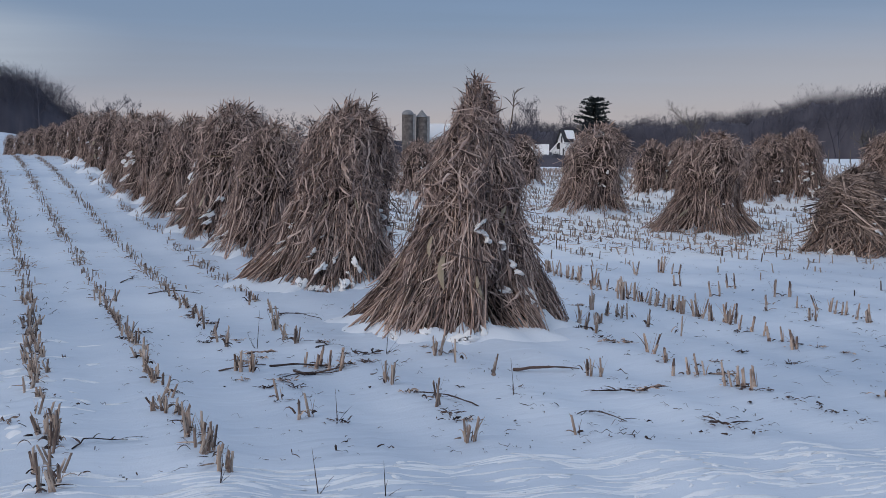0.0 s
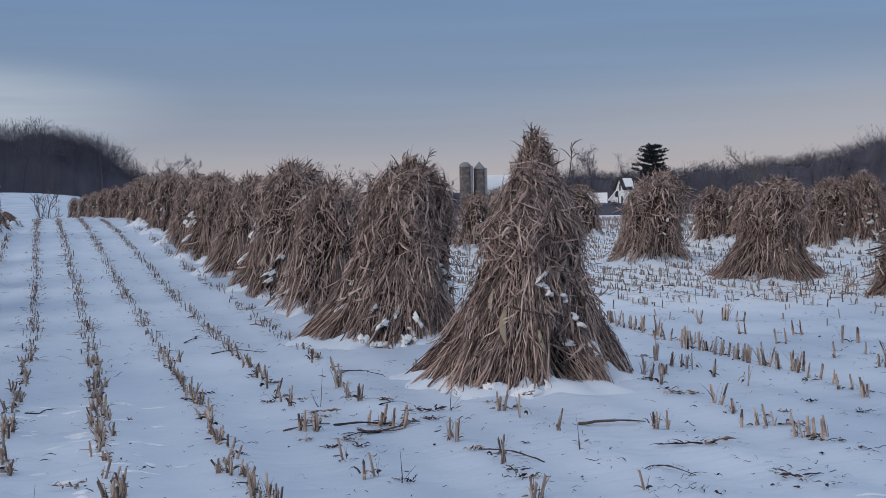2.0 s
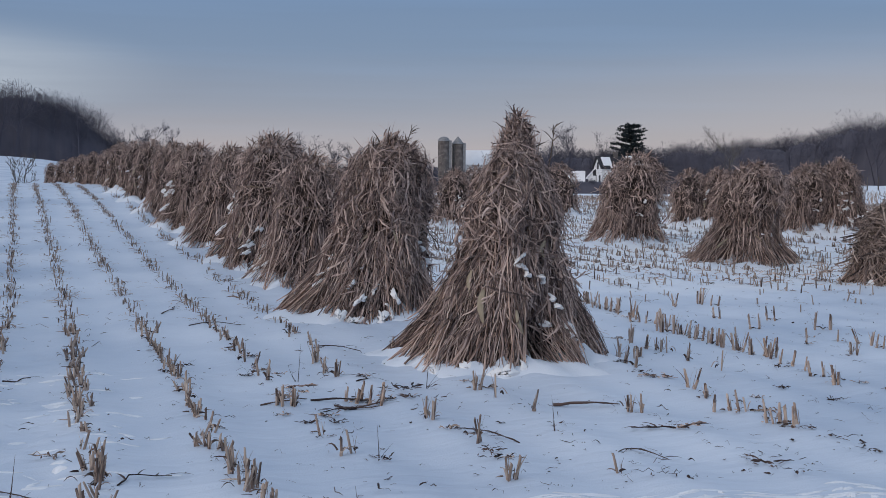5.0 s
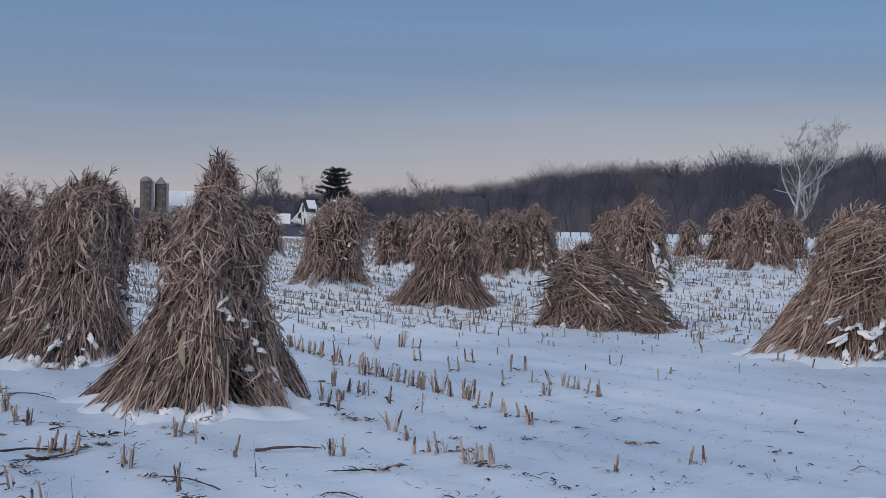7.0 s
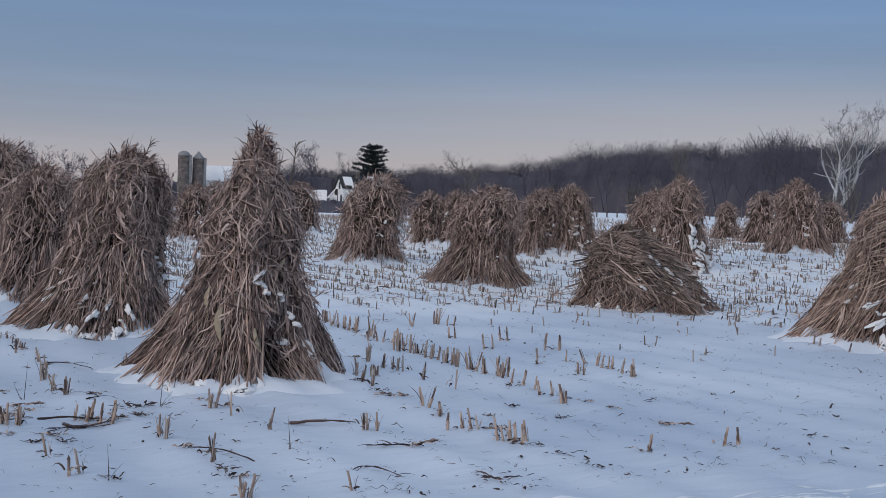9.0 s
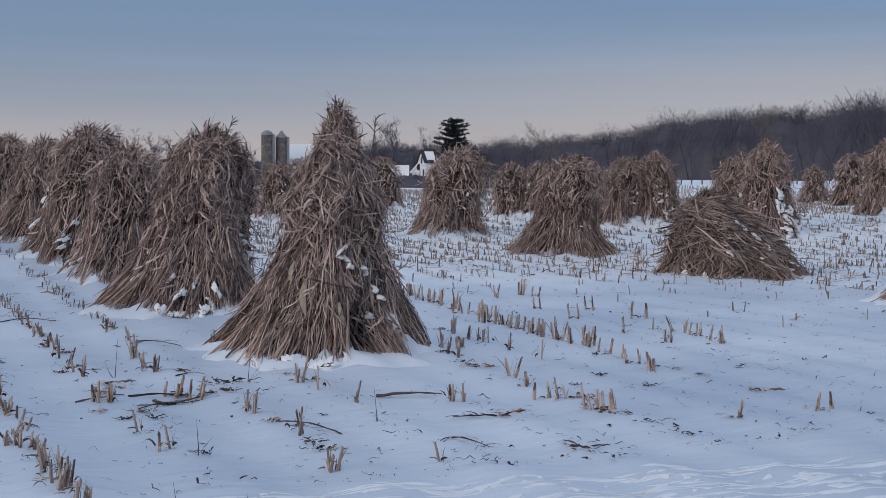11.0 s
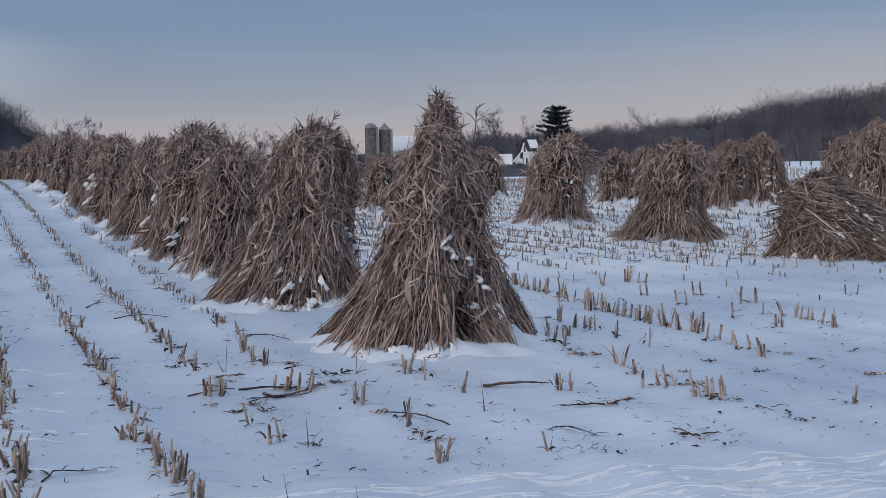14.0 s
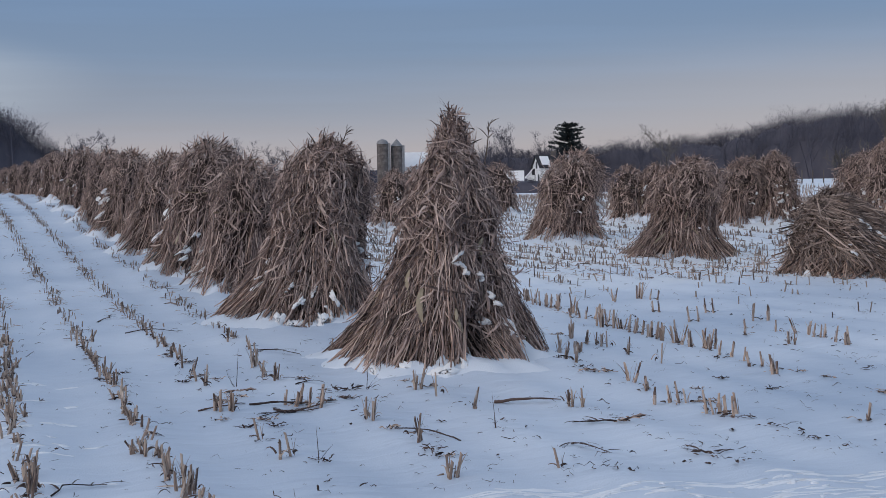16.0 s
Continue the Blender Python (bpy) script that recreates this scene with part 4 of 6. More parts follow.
# ---- stubble ----
def stub_master(seed, n, tall, lean, scraps, mat, stout=1.0):
    """A cut corn plant: stubs of stalk with a slanting cut, and leaf shreds at the foot."""
    r = np.random.default_rng(seed)
    root = new("corn_stubble")
    for i in range(n):
        h = tall * r.uniform(0.65, 1.15)
        p = np.array([r.normal(0, 0.026), r.normal(0, 0.07), -0.05])
        tilt = r.normal(0, lean * (2.2 if r.uniform() < 0.25 else 1.0), 2)
        s = np.linspace(0, 1, 4)[:, None]
        C = p + s * np.array([tilt[0], tilt[1], 1.0]) * (h + 0.05)
        rad = r.uniform(0.007, 0.012) * stout
        g = tubes(Geo(), C[None], np.array([[1.1, 1.0, 0.97, 0.92]]) * rad, 7)
        v = g.v[-1]
        v[-7:, 2] += (v[-7:, 0] - C[-1, 0]) * r.uniform(-1.1, 1.1)
        for q in range(int(r.integers(2, 6))):     # frayed sheath strips clinging to the stub
            a, hs, w = r.uniform(0, 6.28), h * r.uniform(0.45, 1.12), r.uniform(0.003, 0.008) * stout
            o = np.array([math.cos(a), math.sin(a), 0]) * rad
            e = np.linspace(0, 1, 4)[:, None]
            splay = r.uniform(0.0, 0.9) * (r.uniform() < 0.35) + r.uniform(0, 0.12)
            CS = p + np.array([0, 0, 0.05]) + o * (1.15 + 0.35 * e) + e * np.array([tilt[0], tilt[1], 1.0]) * hs + o / rad * splay * hs * e**2 * 0.5
            SS = np.cross(np.array([tilt[0], tilt[1], 1.0]), o / rad)
            g.add(strips(CS[None], np.repeat(SS[None, None], 4, 1), w * np.array([[1, 1.1, 0.9, 0.3]]), 0.3).reshape(-1, 3), strip_faces(1, 4))
        if r.uniform() < 0.7:                      # torn leaf sheath round the foot
            hs = h * r.uniform(0.35, 0.8)
            Cs = np.stack([C[0], C[0] + (C[-1] - C[0]) * hs / h * 0.6, C[0] + (C[-1] - C[0]) * hs / h + r.normal(0, 0.012, 3)])
            tubes(g, Cs[None], np.array([[1.55, 1.5, 1.25]]) * rad, 5)
        part("stalk", g, mat, root, smooth=False)
    for i in range(scraps):
        g = Geo()
        a = r.uniform(0, 6.28)
        L, up = r.uniform(0.03, 0.11), r.uniform(0.0, 1.3)
        s = np.linspace(0, 1, 5)
        C = np.stack([np.cos(a) * L * s, np.sin(a) * L * s, 0.015 + up * L * s * (1.1 - s)], -1)[None] + np.array([r.normal(0, 0.03), r.normal(0, 0.05), 0])
        S = unit(np.cross(unit(np.gradient(C, axis=1)), np.array([0, 0, 1.0]) + r.normal(0, 0.4, 3)))
        W = (r.uniform(0.004, 0.011) * (1 - s**3 * 0.9))[None]
        part("leaf", g.add(strips(C, S, W, 0.4).reshape(-1, 3), strip_faces(1, 5)), mat if i % 2 else M_SCRAP, root)
    return root


def tuft_master(seed, n, size, mat):
    """A clump of dark leaf shreds lying on the snow."""
    r = np.random.default_rng(seed)
    root = new("leaf_clump")
    for i in range(n):
        a, L = r.uniform(0, 6.28), size * r.uniform(0.3, 1.2)
        s = np.linspace(0, 1, 6)
        b = a + np.cumsum(r.normal(0, 0.17, 6))
        C = np.stack([np.cumsum(np.cos(b)) * L / 6, np.cumsum(np.sin(b)) * L / 6, 0.006 + np.abs(r.normal(0, 0.05, 6)) * L + r.uniform(-0.05, 0.30) * L * s * (1.3 - s)], -1)[None] + np.array([r.normal(0, 0.05), r.normal(0, 0.04), 0])
        S = unit(np.cross(unit(np.gradient(C, axis=1)), np.array([0, 0, 1.0]) + r.normal(0, 0.6, 3)))
        W = (r.uniform(0.003, 0.010) * np.array([0.4, 1, 0.8, 1.1, 0.6, 0.1]) * r.uniform(0.6, 1.3, 6))[None]
        part("leaf", Geo().add(strips(C, S, W, 0.5).reshape(-1, 3), strip_faces(1, 6)), mat if i % 3 else M_SCRAP, root)
    return root


class Pool:
    """Masters that are set down once themselves and copied after that."""

    def __init__(self, masters):
        self.masters, self.free = masters, set(masters)

    def put(self, k, x, y, turn, stretch, label, category, group):
        src = self.masters[k % len(self.masters)]
        m = pose(x, y, ground_z(x, y), 0, 0, turn)
        if src in self.free:
            self.free.discard(src)
            ob = src
            ob.matrix_basis = m
        else:
            ob = copy_thing(src, m)
        ob.scale = (1, 1, stretch)
        return tagged(ob, label, category, group)

    def tidy(self):
        for ob in self.free:
            for c in list(ob.children):
                bpy.data.objects.remove(c)
            bpy.data.objects.remove(ob)


# single stubs that stand apart: x, y
LONE_STUBS = [(0.46, 8.66), (0.48, 7.73), (0.38, 7.62), (2.03, 13.99), (2.02, 13.4), (2.01, 12.9), (2.07, 12.52), (1.96, 11.25), (2.02, 11.1), (1.99, 9.9), (2.02, 9.14),
              (2.06, 9.18), (2.86, 15.9), (2.91, 15.0), (2.80, 14.1), (2.76, 13.78), (2.72, 13.2), (2.69, 12.73), (2.89, 10.24), (2.94, 9.38), (3.74, 11.16), (3.67, 11.62), (3.72, 10.41),
              (4.51, 10.31), (5.52, 12.4), (5.62, 12.9), (6.53, 14.08), (6.6, 13.95), (6.45, 13.2), (6.34, 12.39), (8.4, 13.3), (3.55, 14.0), (3.6, 13.3), (2.81, 8.27), (3.5, 8.24)]
LONE_TALL = [(2.55, 11.33), (2.63, 11.38), (2.68, 11.16), (2.76, 11.2), (5.90, 13.7), (6.03, 13.5), (5.46, 11.09), (5.35, 10.68), (5.27, 10.12), (5.33, 10.06), (5.28, 9.56), (5.34, 9.40), (5.42, 9.42),
             (6.08, 8.84), (6.91, 8.98), (8.95, 14.4), (9.01, 14.18), (9.07, 13.85), (9.06, 13.70), (8.95, 13.29), (8.92, 13.01), (8.78, 14.8), (7.18, 12.56), (7.10, 12.1), (7.02, 11.75), (6.95, 11.35)]
CLUMPS = [(7.14, 9.98), (5.40, 9.21), (5.39, 8.89), (4.51, 8.24), (5.40, 8.40), (5.42, 11.98), (2.23, 10.69), (3.24, 12.0), (4.57, 9.52), (2.06, 11.63), (2.99, 11.62),
          (7.93, 9.11), (5.54, 10.08), (5.6, 12.0), (2.6, 11.3), (2.2, 12.1), (0.2, 9.6), (-0.35, 9.0), (-0.3, 8.4), (-0.95, 10.2), (-1.0, 10.9), (-0.2, 10.3)]


def near_stubble():
    r = np.random.default_rng(31)
    low = Pool([stub_master(40 + k, 1 + k % 3, 0.095, 0.16, 2 + k % 3, M_STUB_LOW, 0.80) for k in range(10)])
    high = Pool([stub_master(60 + k, 1 + (k + 1) % 3, 0.20, 0.09, 3 + k % 3, M_STUB, 1.05) for k in range(10)])
    tuft = Pool([tuft_master(80 + k, 10 + 2 * (k % 4), 0.11 + 0.025 * (k % 3), (M_SCRAP, M_STUB_LOW, M_SCRAP, M_STUB, M_SCRAP, M_LEAF)[k]) for k in range(6)])
    text_low = "short brown cut corn stubble poking out of the snow"
    text_high = "straw-coloured cut corn stalks standing in the snow"

    def clear(x, y):
        return all(math.hypot(x - s[1], y - s[2]) > 0.97 * s[3] for s in PLACES)

    def turned():
        return r.uniform(-35, 35) + 180 * int(r.integers(2))

    for x, y in LONE_STUBS:
        low.put(int(r.integers(10)), x, y, turned(), r.uniform(1.3, 1.8), text_low, "stubble", "corn stubble rows")
    for x, y in LONE_TALL:
        high.put(int(r.integers(10)), x, y, turned(), r.uniform(0.62, 0.9), text_high, "stubble", "corn stubble rows")
    for x, y in CLUMPS:
        tuft.put(int(r.integers(6)), x, y, r.uniform(0, 360), 1, "clump of dark dead corn leaves on the snow", "dead leaves", "leaf clumps on the snow")
    for k in range(48):                            # more dead leaves along the near rows
        row = int(r.choice([2, 2, 3, 3, 4, 6, 6, 7, 8, 1, -1]))
        x, y = ROWS_X + row * ROW_GAP + r.normal(0, 0.12), r.uniform(8.3, 15.0)
        if clear(x, y):
            tuft.put(int(r.integers(6)), x, y, r.uniform(0, 360), 1, "clump of dark dead corn leaves on the snow", "dead leaves", "leaf clumps on the snow").scale = (0.62, 0.62, 0.9)
    # the rows of the open lane: row number, nearest and thickest parts
    for k, y0, dens in ((0, 7.6, 0.92), (1, 7.7, 0.92), (-1, 10.2, 0.72), (2, 14.5, 0.8), (3, 16.0, 0.6), (-2, 12.2, 0.75)):
        y = y0
        while y < 17.0:
            x = ROWS_X + k * ROW_GAP + ROW_SHIFT.get(k, 0.0) + r.normal(0, 0.025)
            if r.uniform() < dens and clear(x, y):
                low.put(int(r.integers(10)), x, y, turned(), r.uniform(0.8, 1.3) * (1.25 if y < 9.5 else 1.0), text_low, "stubble", "corn stubble rows")
            y += r.uniform(0.13, 0.25)
    # taller stubs past the lone shock
    for x0, y0, y1, dens, drift in ((5.47, 13.2, 18, 0.4, 0.0), (7.20, 12.9, 20.5, 0.97, 0.09), (6.35, 14.2, 17, 0.25, 0.03), (9.1, 15.4, 20.5, 0.35, 0.05), (8.2, 14, 19, 0.10, 0.1)):
        y = y0
        while y < y1:
            x = x0 + drift * (y - 12.3) + r.normal(0, 0.05)
            if r.uniform() < dens and clear(x, y):
                high.put(int(r.integers(10)), x, y, turned(), r.uniform(0.75, 1.15), text_high, "stubble", "corn stubble rows")
            y += r.uniform(0.14, 0.26)
    for pool in (low, high, tuft):
        pool.tidy()


def fallen_stalk(x, y, turn, length, seed, thick=0.012):
    """A broken stalk lying on the snow, with a side leaf or two."""
    r = np.random.default_rng(seed)
    root = new("fallen_stalk")
    s = np.linspace(0, 1, 9)
    thick = thick * 0.7
    b = np.cumsum(r.normal(0, 0.10, 9) + (r.uniform(0, 1, 9) < 0.25) * r.normal(0, 0.7, 9))
    px, py = np.cumsum(np.cos(b)) * length / 9, np.cumsum(np.sin(b)) * length / 9
    a = radians(turn)
    gz = [ground_z(x + u * math.cos(a) - v * math.sin(a), y + u * math.sin(a) + v * math.cos(a)) - ground_z(x, y) for u, v in zip(px, py)]
    C = np.stack([px, py, np.array(gz) + thick * 0.8 + 0.05 * length * np.sin(s * 3.1) * r.uniform(0.2, 1)], -1)[None]
    part("stalk", tubes(Geo(), C, (thick * (1 - 0.55 * s) * r.uniform(0.75, 1.25, 9))[None], 6), M_SCRAP, root)
    for i in range(4):
        k = int(r.integers(1, 8))
        c = C[0, k]
        q = np.linspace(0, 1, 5)
        d = b[k] + r.choice([-0.7, 0.7])
        L = r.uniform(0.06, 0.2)
        CC = (c + np.stack([np.cos(d) * L * q, np.sin(d) * L * q, 0.25 * L * q * (1 - q)], -1))[None]
        S = unit(np.cross(unit(np.gradient(CC, axis=1)), np.array([0, 0.3, 1.0])))
        part("leaf", Geo().add(strips(CC, S, np.array([[0.004, 0.008, 0.006, 0.005, 0.001]]), 0.4).reshape(-1, 3), strip_faces(1, 5)), M_SCRAP, root)
    root.matrix_basis = pose(x, y, ground_z(x, y), 0, 0, turn)
    tagged(root, "dark broken corn stalk lying on the snow", "corn stalk", "fallen stalks on the snow")


def upright_twig(x, y, h, seed):
    r = np.random.default_rng(seed)
    root = new("weed_stem")
    for k in range(3):
        d = r.normal(0, 0.16, 2)
        s = np.linspace(0, 1, 5)
        C = np.stack([d[0] * s * h + 0.12 * h * k * s**2, d[1] * s * h, h * s * (1.0, 0.45, 0.3)[k] - 0.02], -1)[None]
        part("stem", tubes(Geo(), C, ((0.0032, 0.0024, 0.002)[k] * (1.25 - s))[None], 4), M_SCRAP, root)
    root.matrix_basis = pose(x, y, ground_z(x, y))
    tagged(root, "thin dark dead weed stem standing in the snow", "weed", "weed stems in the snow")


def litter_things():
    for k, (x, y, turn, length, thick) in enumerate(((4.05, 10.95, -28, 0.62, 0.017), (2.16, 11.35, 14, 0.55, 0.014), (2.75, 12.3, -20, 0.42, 0.009), (2.42, 11.0, 28, 0.42, 0.012), (2.35, 11.2, 50, 0.45, 0.012), (1.75, 11.3, -6, 0.5, 0.010), (2.55, 11.0, 150, 0.4, 0.010),
                                                   (3.3, 9.3, 15, 0.62, 0.008), (4.55, 9.5, 140, 0.4, 0.011), (1.6, 18.6, 10, 0.9, 0.012), (1.75, 17.2, 20, 0.8, 0.010), (0.55, 8.5, 60, 0.55, 0.007),
                                                   (0.2, 8.55, 200, 0.4, 0.007), (3.9, 8.95, 250, 0.35, 0.008), (-0.2, 13.1, 30, 0.3, 0.014), (-0.1, 8.4, 60, 0.22, 0.016), (2.9, 14.9, 10, 0.7, 0.009), (-1.3, 11.9, 5, 0.6, 0.008))):
        fallen_stalk(x, y, turn, length, 300 + k, thick)
    for k, (x, y, h) in enumerate(((2.22, 9.05, 0.24), (1.72, 7.35, 0.26), (2.30, 12.4, 0.36), (0.0, 8.35, 0.30), (1.25, 7.5, 0.20), (3.62, 9.6, 0.26), (-0.5, 11.9, 0.26), (3.35, 12.0, 0.35), (4.9, 12.6, 0.32), (2.0, 7.1, 0.2))):
        upright_twig(x, y, h, 400 + k)


def snow_lumps():
    """Streaks and lumps of thrown and blown snow on the vehicle track, and scuffed snow on the lane, in a colour
    brightened as if lit.
    """
    r = np.random.default_rng(66)
    g = Geo()
    m = 16
    ph = np.linspace(0, 2 * np.pi, m, endpoint=False)

    def lump(x, y, lx, ly, h, turn):
        wob = 1 + 0.25 * np.sin(2 * ph + r.uniform(0, 6)) + 0.22 * np.sin(3 * ph + r.uniform(0, 6)) + 0.22 * r.normal(0, 1, m)
        c, s = math.cos(turn), math.sin(turn)
        v = []
        for u, k in ((0.0, 1.0), (0.45, 0.92), (0.8, 0.6), (1.05, -0.9)):
            px, py = lx * u * wob * np.cos(ph), ly * u * wob * np.sin(ph)
            X, Y = x + c * px - s * py, y + s * px + c * py
            v.append(np.stack([X, Y, surface(X, Y) + (h * k if k > 0 else -0.02) + 0.12 * h * r.normal(0, 1, m) * (0 < u < 1)], -1))
        f = [(0, m + j, m + (j + 1) % m) for j in range(m)]
        f += [(q * m + j, q * m + m + j, q * m + m + (j + 1) % m, q * m + (j + 1) % m) for q in range(1, 3) for j in range(m)]
        g.add(np.concatenate(v), f)

    for k in range(900):
        x = r.uniform(-2, 10)
        b = r.choice([-0.15, -0.45, -0.75, -1.1]) + r.normal(0, 0.10)
        y = 7.75 - 0.115 * (x - 3.0) + b
        if r.uniform() < 0.78:
            lump(x, y, r.uniform(0.05, 0.24), r.uniform(0.008, 0.030), r.uniform(0.0025, 0.006), -0.115 + r.normal(0, 0.05))
        else:
            lump(x, y, r.uniform(0.012, 0.05), r.uniform(0.008, 0.022), r.uniform(0.003, 0.009), r.normal(0, 0.3))
    for k in range(46):
        lump(r.uniform(-0.2, 0.95), r.uniform(8.6, 13.5), r.uniform(0.03, 0.13), r.uniform(0.02, 0.06), r.uniform(0.002, 0.006), r.normal(0, 0.3))
    tagged(new("snow_lumps", g.mesh("snow_lumps", M_LOOSE_LIT, True)), "streaks and lumps of loose snow on a track, coloured bright as if lit", "snow", kind="stuff")


def stub_field(name, label, X, Y, H, mat, seed, rad, shreds):
    """Many small stubs and leaf shreds in one mesh."""
    r = np.random.default_rng(seed)
    ok = np.ones(len(X), bool)
    for p in PLACES:
        ok &= np.hypot(X - p[1], Y - p[2]) > 0.95 * p[3]
    X, Y, H = X[ok], Y[ok], H[ok] * r.uniform(0.45, 1.35, ok.sum())
    n = len(X)
    Z = surface(X, Y) - 0.03
    tilt = r.normal(0, 0.20, (n, 2))
    s = np.array([0, 1.0])
    C = np.stack([X[:, None] + tilt[:, :1] * H[:, None] * s, Y[:, None] + tilt[:, 1:] * H[:, None] * s, Z[:, None] + (H[:, None] + 0.03) * s], -1)
    g = tubes(Geo(), C, r.uniform(0.7, 1.25, n)[:, None] * rad * np.array([1.1, 0.95]), 3)
    n = int(n * shreds)
    m = r.integers(0, len(X), n)
    a, L = r.uniform(0, 6.28, n), r.uniform(0.05, 0.22, n)
    q = np.linspace(0, 1, 3)
    ox, oy = r.normal(0, 0.08, n), r.normal(0, 0.10, n)
    C = np.stack([(X[m] + ox)[:, None] + np.cos(a)[:, None] * L[:, None] * q, (Y[m] + oy)[:, None] + np.sin(a)[:, None] * L[:, None] * q,
                  Z[m][:, None] + 0.04 + (r.uniform(0, 0.7, n) * L)[:, None] * q * (1.2 - q)], -1)
    S = unit(np.cross(unit(np.gradient(C, axis=1)), np.array([0, 0, 1.0]) + r.normal(0, 0.3, (n, 1, 3))))
    V = strips(C, S, r.uniform(0.004, 0.012, n)[:, None] * np.array([0.8, 1, 0.2]))
    g.add(V.reshape(-1, 3), strip_faces(n, 3))
    tagged(new(name, g.mesh(name, mat)), label, "stubble", kind="stuff")


def far_stubble():
    r = np.random.default_rng(77)
    lane, field, deep = [], [], []
    for k in range(-4, 62):
        x0 = ROWS_X + k * ROW_GAP + ROW_SHIFT.get(k, 0.0)
        in_lane = -2 <= k <= 3
        y0 = 17.0 if in_lane else (19 if k < 12 else 13)
        y1 = 56 if k < 10 else 62
        n = int((y1 - y0) / (0.085 if in_lane else 0.11))
        y = r.uniform(y0, y1, n)
        keep = r.uniform(0, 1, n) < np.where(in_lane, 0.85, 0.07 + 0.93 * smooth_step(22, 28, np.hypot(x0, y)))
        y = y[keep]
        (lane if in_lane else field).append(np.stack([x0 - row_bend(y) * (k < 6) + r.normal(0, 0.05, len(y)), y]))
    for k in range(6, 75):
        x0 = ROWS_X + k * ROW_GAP
        y = r.uniform(62, 120, 120)
        deep.append(np.stack([x0 + r.normal(0, 0.05, 120), y]))
    for name, rows, h, mat, rad, shreds in (("lane_stubble", lane, 0.070, M_STUB_LOW, 0.008, 1.0), ("field_stubble", field, 0.115, M_STUB_LOW, 0.012, 1.7), ("distant_stubble", deep, 0.24, M_STUB, 0.016, 0.15)):
        X, Y = np.concatenate(rows, 1)
        stub_field(name, "rows of cut corn stubble running through the snow", X, Y, np.full(len(X), h), mat, len(name), rad, shreds)


def scraps():
    """Shreds of leaf and broken stalk scattered over the snow."""
    r = np.random.default_rng(5)
    n = 3800
    y = 7.9 + 24 * r.uniform(0, 1, n) ** 1.5
    x = r.uniform(-3, 1.15 * y + 1, n)
    row = np.round((x - ROWS_X) / ROW_GAP) * ROW_GAP + ROWS_X
    x = np.where(r.uniform(0, 1, n) < 0.45, row + r.normal(0, 0.13, n), x)
    z = surface(x, y)
    a, L = r.uniform(0, 6.28, n), r.uniform(0.02, 0.13, n) * r.uniform(0.4, 1.6, n)
    s = np.linspace(0, 1, 5)
    bend = np.cumsum(r.normal(0, 0.38, (n, 5)), 1)
    dx, dy = np.cos(a[:, None] + bend), np.sin(a[:, None] + bend)
    C = np.stack([x[:, None] + np.cumsum(dx, 1) * L[:, None] / 5, y[:, None] + np.cumsum(dy, 1) * L[:, None] / 5,
                  z[:, None] + 0.004 + np.abs(r.normal(0, 0.10, (n, 5))) * L[:, None] + (r.uniform(-0.1, 0.4, n) * L)[:, None] * s * (1.25 - s)], -1)
    S = unit(np.cross(unit(np.gradient(C, axis=1)), np.array([0, 0, 1.0]) + r.normal(0, 0.6, (n, 1, 3))))
    V = strips(C, S, (np.where(r.uniform(0, 1, n) < 0.86, 0.0026, 0.0065) * r.uniform(0.6, 1.4, n))[:, None] * np.array([0.5, 1, 0.9, 0.7, 0.15]) * r.uniform(0.5, 1.4, (n, 5)), 0.5)
    tagged(new("leaf_litter", Geo().add(V.reshape(-1, 3), strip_faces(n, 5)).mesh("leaf_litter", M_SCRAP)),
           "dark curled shreds of corn leaf scattered on snow", "leaf litter", kind="stuff")


def field_litter():
    """Dead leaves lying between the stubs farther out."""
    r = np.random.default_rng(15)
    n = 6500
    az, d = np.radians(r.uniform(8, 58, n)), 25 + 26 * r.uniform(0, 1, n)
    x, y = d * np.sin(az), d * np.cos(az)
    a, L = r.uniform(0, 6.28, n), r.uniform(0.08, 0.34, n)
    q = np.linspace(0, 1, 3)
    C = np.stack([x[:, None] + np.cos(a)[:, None] * L[:, None] * q, y[:, None] + np.sin(a)[:, None] * L[:, None] * q,
                  surface(x, y)[:, None] + 0.01 + np.abs(r.normal(0, 0.12, (n, 3))) * L[:, None]], -1)
    S = unit(np.cross(unit(np.gradient(C, axis=1)), np.array([0, 0, 1.0]) + r.normal(0, 0.5, (n, 1, 3))))
    V = strips(C, S, r.uniform(0.005, 0.016, n)[:, None] * np.array([0.7, 1, 0.3]))
    tagged(new("field_litter", Geo().add(V.reshape(-1, 3), strip_faces(n, 3)).mesh("field_litter", M_LEAF)), "dead corn leaves scattered between the stubble rows", "leaf litter", kind="stuff")


near_stubble()
field_litter()
far_stubble()
scraps()
litter_things()
snow_lumps()


